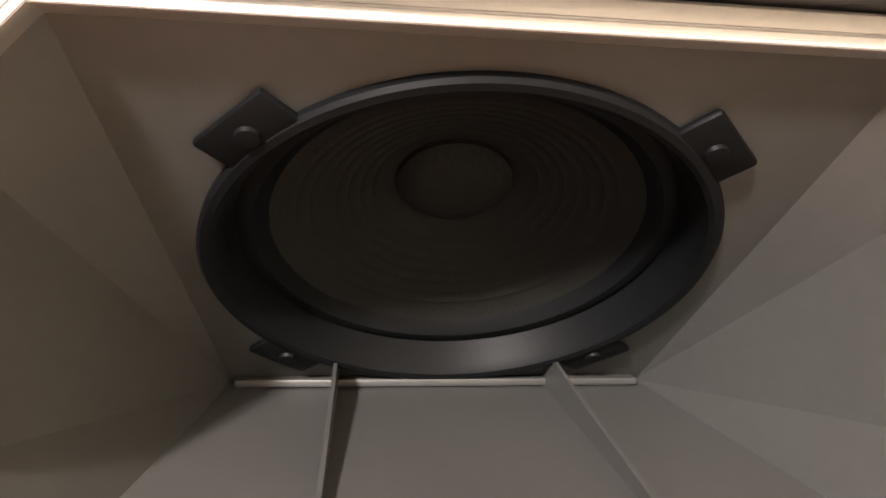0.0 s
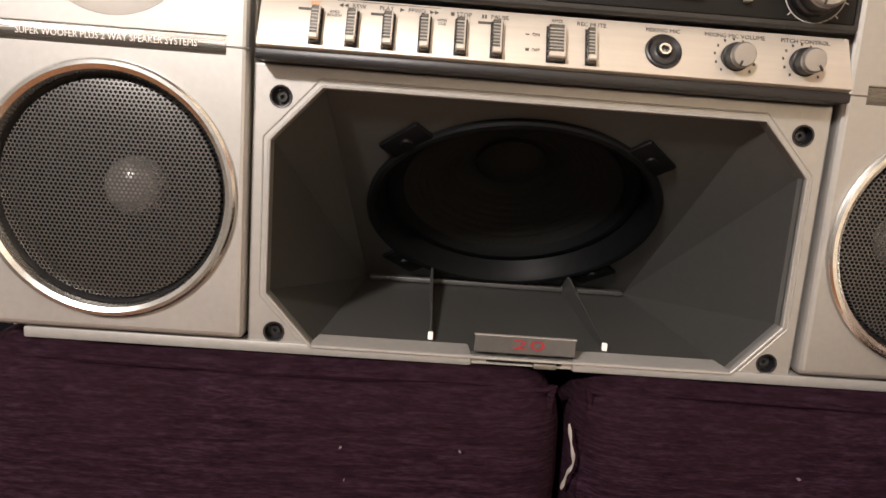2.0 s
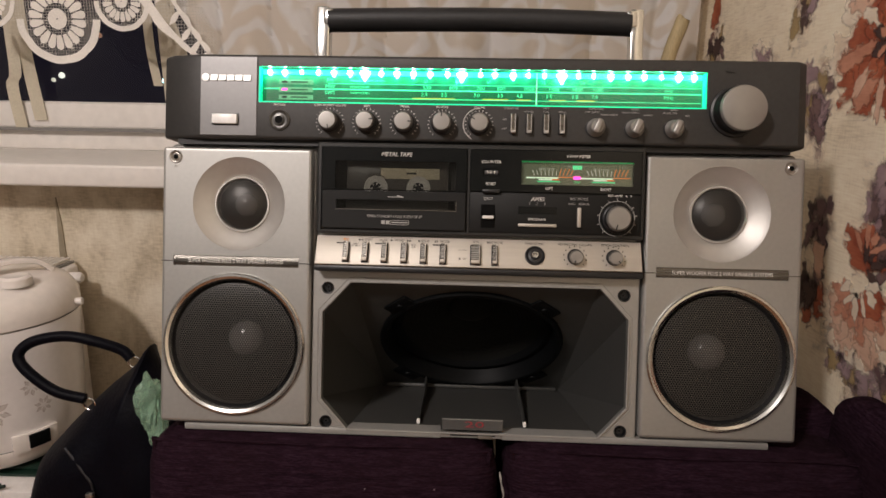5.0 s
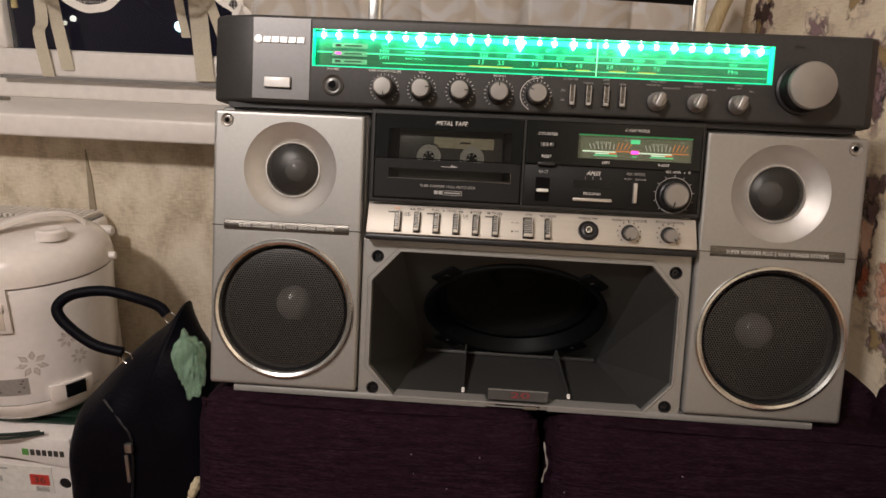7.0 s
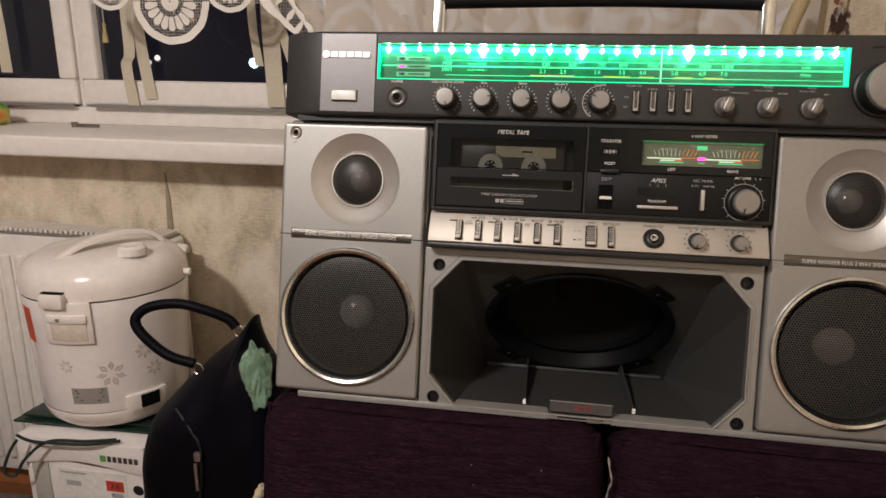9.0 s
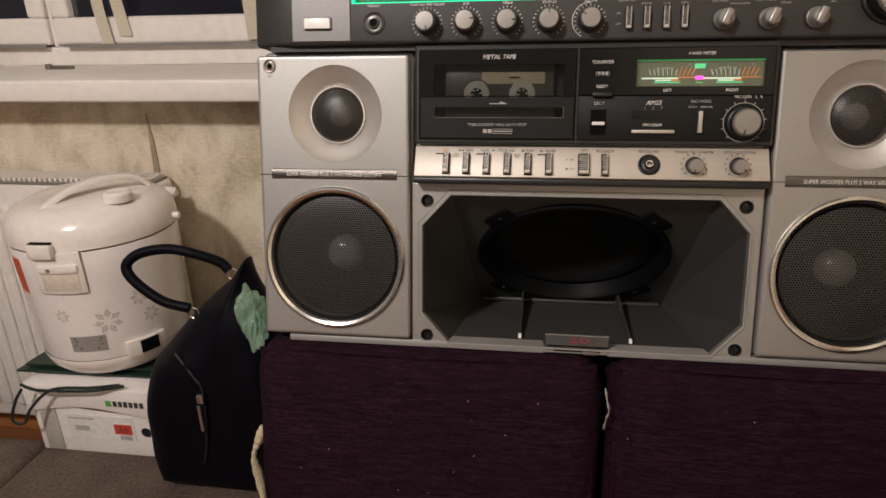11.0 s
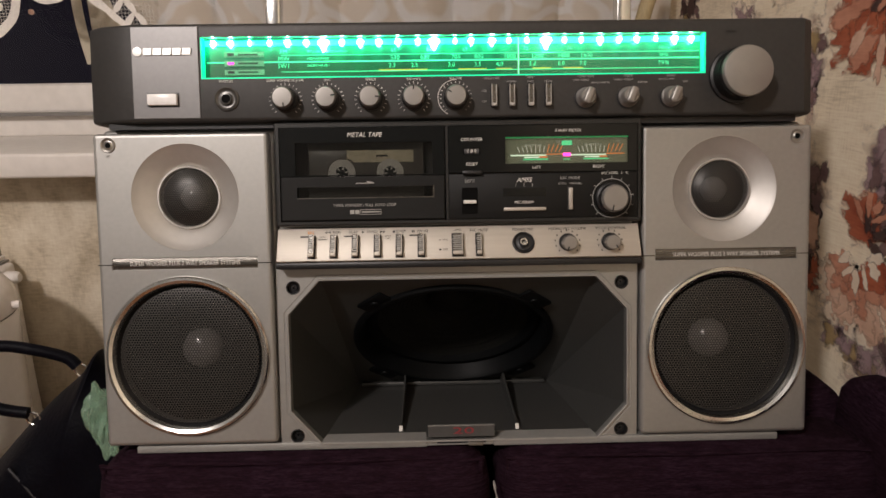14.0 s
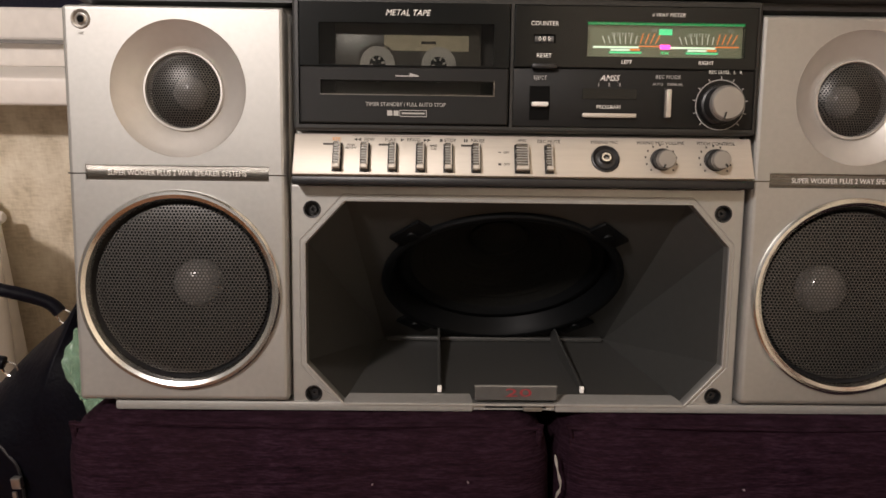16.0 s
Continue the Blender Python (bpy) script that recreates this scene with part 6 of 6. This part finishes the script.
part("zip", zp, M("dark_zip", (0.03, 0.03, 0.035), 0.4, 0.5), hb_)
pl = B()
box(pl, -0.578, -0.566, 0.262, 0.270, 0.476, 0.492, 0.002)
box(pl, -0.5795, -0.5735, 0.262, 0.2655, 0.422, 0.472, 0.0015)
part("zip_puller", pl, M("silver_zip_metal", (0.50, 0.49, 0.47), 0.32, 0.9), hb_, "long silver zip puller")
gp = B()
bmesh.ops.create_icosphere(gp, subdivisions=4, radius=1)
for v in gp.verts:
    u = v.co.copy()
    k = 1 + 0.55 * noise.noise(u * 1.3) + 0.40 * abs(noise.noise(u * 2.4)) - 0.10 * abs(noise.noise(u * 5 + Vector((3, 1, 0)))) - 0.1
    v.co = Vector((-0.470 + 0.022 * u.x * k, 0.285 + 0.022 * u.y * k, 0.626 + 0.050 * u.z * k + 0.25 * 0.03 * u.x))
m, nt, bs, N, L = nodes_of("crinkled_green_film")
bs.inputs["Base Color"].default_value, bs.inputs["Roughness"].default_value = (0.50, 0.78, 0.56, 1), 0.25
bs.inputs["Transmission Weight"].default_value, bs.inputs["Alpha"].default_value = 0.35, 0.5
thing("plastic_bag", gp, m, (-0.478, 0.255, 0.58), "crumpled pale green plastic bag stuffed in the handbag", "plastic bag")

# ---- curtains ----
def tulle_material():
    m, nt, bs, N, L = nodes_of("patterned_tulle")
    bs.inputs["Base Color"].default_value, bs.inputs["Roughness"].default_value = (0.90, 0.86, 0.79, 1), 0.9
    co = N("ShaderNodeTexCoord")
    vo, no = N("ShaderNodeTexVoronoi"), N("ShaderNodeTexNoise")
    vo.inputs["Scale"].default_value, no.inputs["Scale"].default_value = 9, 7
    L(co.outputs["Object"], no.inputs["Vector"])
    ad = N("ShaderNodeVectorMath")
    sc = N("ShaderNodeVectorMath")
    sc.operation = "SCALE"
    sc.inputs["Scale"].default_value = 0.12
    L(no.outputs["Color"], sc.inputs[0])
    L(co.outputs["Object"], ad.inputs[0])
    L(sc.outputs[0], ad.inputs[1])
    L(ad.outputs[0], vo.inputs["Vector"])
    sn = N("ShaderNodeMath")
    sn.operation = "SINE"
    mu = N("ShaderNodeMath")
    mu.operation = "MULTIPLY"
    mu.inputs[1].default_value = 17
    L(vo.outputs["Distance"], mu.inputs[0])
    L(mu.outputs[0], sn.inputs[0])
    mr = N("ShaderNodeMapRange")
    mr.inputs["From Min"].default_value, mr.inputs["From Max"].default_value = -0.4, 0.6
    mr.inputs["To Min"].default_value, mr.inputs["To Max"].default_value = 0.0, 1.0
    L(sn.outputs[0], mr.inputs[0])
    # dense scrolls on a thinner ground weave
    tone, thick = N("ShaderNodeMix"), N("ShaderNodeMapRange")
    tone.data_type = "RGBA"
    tone.inputs[6].default_value, tone.inputs[7].default_value = (0.93, 0.86, 0.77, 1), (0.98, 0.96, 0.94, 1)
    L(mr.outputs[0], tone.inputs[0])
    L(tone.outputs[2], bs.inputs["Base Color"])
    thick.inputs["To Min"].default_value, thick.inputs["To Max"].default_value = 0.90, 1.0
    L(mr.outputs[0], thick.inputs[0])
    tr, mx = N("ShaderNodeBsdfTransparent"), N("ShaderNodeMixShader")
    L(thick.outputs[0], mx.inputs[0])
    L(tr.outputs[0], mx.inputs[1])
    L(bs.outputs[0], mx.inputs[2])
    L(mx.outputs[0], nt.nodes["Material Output"].inputs["Surface"])
    return m


LACE = M("white_lace_thread", (0.90, 0.86, 0.80), 0.9, 0, 0.1, 90, 0.5, 400)


def net_material():
    m, nt, bs, N, L = nodes_of("lace_net")
    bs.inputs["Base Color"].default_value, bs.inputs["Roughness"].default_value = (0.70, 0.67, 0.60, 1), 0.9
    co, ck = N("ShaderNodeTexCoord"), N("ShaderNodeTexVoronoi")
    ck.inputs["Scale"].default_value = 170
    ck.inputs["Randomness"].default_value = 0.15
    ck.feature = "DISTANCE_TO_EDGE"
    L(co.outputs["Object"], ck.inputs["Vector"])
    th = N("ShaderNodeMath")
    th.operation = "LESS_THAN"
    th.inputs[1].default_value = 0.06
    L(ck.outputs["Distance"], th.inputs[0])
    tr, mx = N("ShaderNodeBsdfTransparent"), N("ShaderNodeMixShader")
    L(th.outputs[0], mx.inputs[0])
    L(tr.outputs[0], mx.inputs[1])
    L(bs.outputs[0], mx.inputs[2])
    L(mx.outputs[0], nt.nodes["Material Output"].inputs["Surface"])
    return m


def drape(x1, y, z0, z1, seed, amp=0.022, nx=200, nz=28):
    """Pleated cloth whose left edge is drawn aside towards the bottom."""
    bm = B()
    rows = []
    for j in range(nz + 1):
        z = z0 + (z1 - z0) * j / nz
        x0 = -0.500 - 0.55 * max(0.0, min(0.30, z - 1.12))
        row = []
        for i in range(nx + 1):
            u = i / nx
            x = x0 + (x1 - x0) * u
            g = x + 0.012 * math.sin(z * 5 + x * 11)
            f = math.sin(g * 62 + seed) + 0.7 * math.sin(g * 29 + 1.7 * seed) + 0.25 * math.sin(g * 131 + z * 2)
            row.append(bm.verts.new((x + 0.010 * math.cos(g * 62 + seed), y + amp * f * 0.6, z)))
        rows.append(row)
    for a, b in zip(rows, rows[1:]):
        for i in range(nx):
            bm.faces.new((a[i], a[i + 1], b[i + 1], b[i]))
    bmesh.ops.solidify(bm, geom=bm.faces[:], thickness=0.0006)
    return bm


ct = root("tulle_curtain", (-0.08, 0.70, 0.95), "pleated cream tulle curtain with a raised pattern", "curtain")
part("sheet", drape(0.395, 0.700, 0.95, 2.3, 0.4), tulle_material(), ct)
# open net band along its slanting edge, with a solid border and leafy stem
edge = smooth_path([(-0.668, 0.672, 1.42), (-0.648, 0.672, 1.30), (-0.607, 0.672, 1.22), (-0.560, 0.672, 1.172), (-0.515, 0.672, 1.140)], 6)
inner = smooth_path([(-0.575, 0.672, 1.42), (-0.548, 0.672, 1.30), (-0.500, 0.672, 1.22), (-0.478, 0.672, 1.172), (-0.470, 0.672, 1.140)], 6)


def ribbon(u0, u1, y, wave=0.0):
    """Cloth between two fractions of the band's width, along its whole length."""
    bm = B()
    rows = []
    for i, (p, q) in enumerate(zip(edge, inner)):
        p, q = Vector(p), Vector(q)
        k = wave * abs(math.sin(i * 0.55))
        rows.append([bm.verts.new(p + (q - p) * (u0 - k) + Vector((0, y, 0))), bm.verts.new(p + (q - p) * u1 + Vector((0, y, 0)))])
    for a, b in zip(rows, rows[1:]):
        bm.faces.new((a[0], a[1], b[1], b[0]))
    return bm


def leaves(bm, u, length, tilt, y):
    for i in range(2, len(edge) - 2, 3):
        p = Vector(edge[i]) + (Vector(inner[i]) - Vector(edge[i])) * u
        for sgn in (-1, 1):
            a = radians(-90 + sgn * tilt)
            d, w = Vector((math.cos(a), 0, math.sin(a))), Vector((-math.sin(a), 0, math.cos(a)))
            pts = [(0, 0), (0.25, 0.14), (0.6, 0.18), (1, 0), (0.6, -0.16), (0.25, -0.12)]
            bm.faces.new([bm.verts.new(p + d * (length * m_) + w * (length * n_) + Vector((0, y, 0))) for m_, n_ in pts])
    return bm


def thick(bm):
    bmesh.ops.recalc_face_normals(bm, faces=bm.faces)
    bmesh.ops.solidify(bm, geom=bm.faces[:], thickness=0.0007)
    return bm


NET = net_material()
part("lace_band", ribbon(0.10, 0.95, 0.0), NET, ct, "open brown-looking net band")
part("band_border", thick(ribbon(0.0, 0.17, -0.001, 0.06)), LACE, ct, "solid scalloped cream border")
part("band_stem", thick(leaves(ribbon(0.52, 0.60, -0.001), 0.56, 0.034, 38, -0.002)), LACE, ct, "cream leafy stem worked into the net")
rod = tube(B(), [(-2.2, 0.72, 2.33), (0.42, 0.72, 2.33)], 0.014, 12)
thing("curtain_rod", rod, WHITE, (-0.9, 0.72, 2.31), "white curtain rod above the window", "curtain rod")

val = root("lace_valance", (-0.95, 0.79, 1.12), "white scalloped lace valance hanging in the window", "lace curtain")


def scallop(cx, cz, r, y, fan=9):
    """A hanging lace lobe: scalloped border, net ground, fan of petals."""
    bd, nt_, pt = B(), B(), B()
    edge = []
    for i in range(49):
        a = math.pi + math.pi * i / 48
        k = r * (1 + 0.018 * abs(math.sin(5.5 * (a - math.pi))))
        edge.append(Vector((cx + k * math.cos(a), y, cz + k * math.sin(a))))
    for i in range(48):
        p, q = edge[i], edge[i + 1]
        c = Vector((cx, y, cz))
        bd.faces.new([bd.verts.new(v) for v in (p, q, c + (q - c) * 0.82, c + (p - c) * 0.82)])
        nt_.faces.new([nt_.verts.new(v) for v in (c + (p - c) * 0.84, c + (q - c) * 0.84, c + (q - c) * 0.12, c + (p - c) * 0.12)])
    for i in range(2 * fan):
        a = math.pi + math.pi * (i + 0.5) / fan
        w = math.pi / fan * 0.43
        ring = [(0.36, 0.80), (0.50, 1.0), (0.61, 1.0), (0.67, 0.7), (0.70, 0)]
        left = [Vector((cx + r * k * math.cos(a - w * s), y - 0.002, cz + r * k * math.sin(a - w * s))) for k, s in ring]
        right = [Vector((cx + r * k * math.cos(a + w * s), y - 0.002, cz + r * k * math.sin(a + w * s))) for k, s in ring[:-1]]
        pt.faces.new([pt.verts.new(v) for v in left + right[::-1]])
    for i in range(48):
        a0, a1 = math.pi + math.pi * i / 24, math.pi + math.pi * (i + 1) / 24
        pt.faces.new([pt.verts.new((cx + r * k * math.cos(a), y - 0.002, cz + r * k * math.sin(a))) for k, a in ((0.02, a0), (0.02, a1), (0.23, a1), (0.23, a0))])
    for bm, m, nm in ((bd, LACE, "scallop_border"), (nt_, NET, "net_ground"), (pt, LACE, "petal_fan")):
        bmesh.ops.remove_doubles(bm, verts=bm.verts, dist=0.0002)
        bmesh.ops.recalc_face_normals(bm, faces=bm.faces)
        if m is not NET:
            bmesh.ops.solidify(bm, geom=bm.faces[:], thickness=0.0008)
        part(nm, bm, m, val)


for cx, cz, r in ((-1.010, 1.262, 0.054), (-0.868, 1.226, 0.088), (-0.730, 1.262, 0.058)):
    scallop(cx, cz, r, 0.80)
up = B()
box(up, -1.066, -0.665, 0.8022, 0.8032, 1.36, 1.70)
part("upper_net", box(B(), -1.066, -0.665, 0.8022, 0.8026, 1.2212, 1.36), NET, val, smooth=False)
part("upper_lace", up, tulle_material(), val)
part("top_band", box(B(), -1.066, -0.665, 0.798, 0.803, 1.70, 2.33), LACE, val)

# strips of tape hanging from the sashes
TAPE = M("yellowed_paper_tape", (0.62, 0.56, 0.44), 0.8, 0, 0.12, 60, 0.3, 200)


def hanging_strip(pts, w, label):
    bm = B()
    pts = smooth_path(pts, 6)
    a = [bm.verts.new(p + Vector((-w / 2, 0, 0))) for p in pts]
    b = [bm.verts.new(p + Vector((w / 2, 0.002, 0))) for p in pts]
    for i in range(len(pts) - 1):
        bm.faces.new((a[i], b[i], b[i + 1], a[i + 1]))
    bmesh.ops.recalc_face_normals(bm, faces=bm.faces)
    bmesh.ops.solidify(bm, geom=bm.faces[:], thickness=0.0008)
    thing("paper_strip", bm, TAPE, pts[-1], label, "paper strip", "strips on the window")


hanging_strip([(-1.078, 0.945, 1.45), (-1.076, 0.946, 1.20), (-1.070, 0.936, 1.12), (-1.084, 0.940, 1.09), (-1.078, 0.946, 0.995)], 0.028, "peeling yellowed paper tape hanging on the sash")
hanging_strip([(-1.055, 0.950, 1.45), (-1.050, 0.948, 1.2), (-1.030, 0.948, 1.012)], 0.03, "peeling pale paper tape hanging on the sash")
hanging_strip([(-0.708, 0.946, 1.4), (-0.706, 0.944, 1.2), (-0.700, 0.946, 1.000)], 0.042, "wide pale paper tape along the window jamb")
hanging_strip([(-0.752, 0.950, 1.4), (-0.750, 0.944, 1.2), (-0.738, 0.946, 1.095)], 0.020, "narrow torn paper tape along the window jamb")
hanging_strip([(-0.735, 0.940, 1.36), (-0.690, 0.938, 1.22), (-0.645, 0.940, 1.08)], 0.024, "slanting paper tape across the window corner")
hanging_strip([(-1.46, 0.946, 1.45), (-1.43, 0.944, 1.25), (-1.425, 0.946, 1.07)], 0.03, "pale paper tape hanging on the far sash")
tassel = root("curtain_tassel", (-1.125, 0.93, 1.15), "small yellow thread tassel hanging on a cord", "tassel")
part("thread_skirt", lathe(B(), [(0.0075, 1.145), (0.0060, 1.162), (0.0035, 1.176), (0.0035, 1.180), (0.0050, 1.184), (0.0030, 1.190), (0, 1.191)], (-1.125, 0.93, 0), (0, 0, 1), 14), M("yellow_thread", (0.55, 0.45, 0.22), 0.9, 0, 0.2, 200, 0.6, 600), tassel)
part("cord", tube(B(), [(-1.125, 0.93, 1.19), (-1.124, 0.93, 2.3)], 0.0012, 6), TAPE, tassel)

# small things on the sill
lt = B()
box(lt, -1.205, -1.135, 0.878, 0.886, SILL, SILL + 0.008, 0.002)
lathe(lt, [(0.008, 0), (0.008, 0.012), (0, 0.012)], (-1.20, 0.882, SILL), (0, 0, 1), 14)
thing("window_latch", lt, M("dull_latch_metal", (0.25, 0.22, 0.18), 0.4, 0.8), (-1.17, 0.882, SILL), "small dull metal window latch on the sill", "latch")
pk = pillow(-1.56, -1.385, 0.80, 0.90, SILL, SILL + 0.055, 0.02, 0.006, 5.0, 10)
m, nt, bs, N, L = nodes_of("printed_food_wrapper")
no, rp, co = N("ShaderNodeTexNoise"), N("ShaderNodeValToRGB"), N("ShaderNodeTexCoord")
no.inputs["Scale"].default_value = 14
L(co.outputs["Object"], no.inputs["Vector"])
L(no.outputs[0], rp.inputs[0])
rp.color_ramp.elements[0].position, rp.color_ramp.elements[0].color = 0.38, (0.06, 0.22, 0.03, 1)
rp.color_ramp.elements[1].position, rp.color_ramp.elements[1].color = 0.62, (0.75, 0.22, 0.04, 1)
e = rp.color_ramp.elements.new(0.5)
e.color = (0.55, 0.50, 0.10, 1)
L(rp.outputs[0], bs.inputs["Base Color"])
bs.inputs["Roughness"].default_value = 0.25
thing("food_packet", pk, m, (-1.47, 0.85, SILL), "green and orange plastic food packet lying on the sill", "packet")
rb = lathe(B(), [(0, 0), (0.032, 0), (0.034, 0.004), (0.034, 0.115), (0.030, 0.12), (0, 0.121)], (-1.50, 0.925, SILL), (0, 0, 1), 32)
thing("red_canister", rb, M("dark_red_tin", (0.16, 0.012, 0.015), 0.35, 0.1, 0.15, 40), (-1.50, 0.925, SILL), "dark red round canister on the sill", "canister")

# wooden stick leaning in the corner
st = tube(B(), smooth_path([(0.10, 0.60, 0.0), (0.22, 0.60, 0.6), (0.316, 0.60, 1.10), (0.343, 0.60, 1.205), (0.346, 0.60, 1.215)], 6), [0.012] * 23 + [0.010, 0.004], 14)
thing("wooden_stick", st, M("pale_wood", (0.42, 0.33, 0.18), 0.6, 0, 0.25, 30, 0.2, 200, (6, 6, 0.6)), (0.1, 0.60, 0), "smooth pale wooden stick leaning in the corner", "stick")
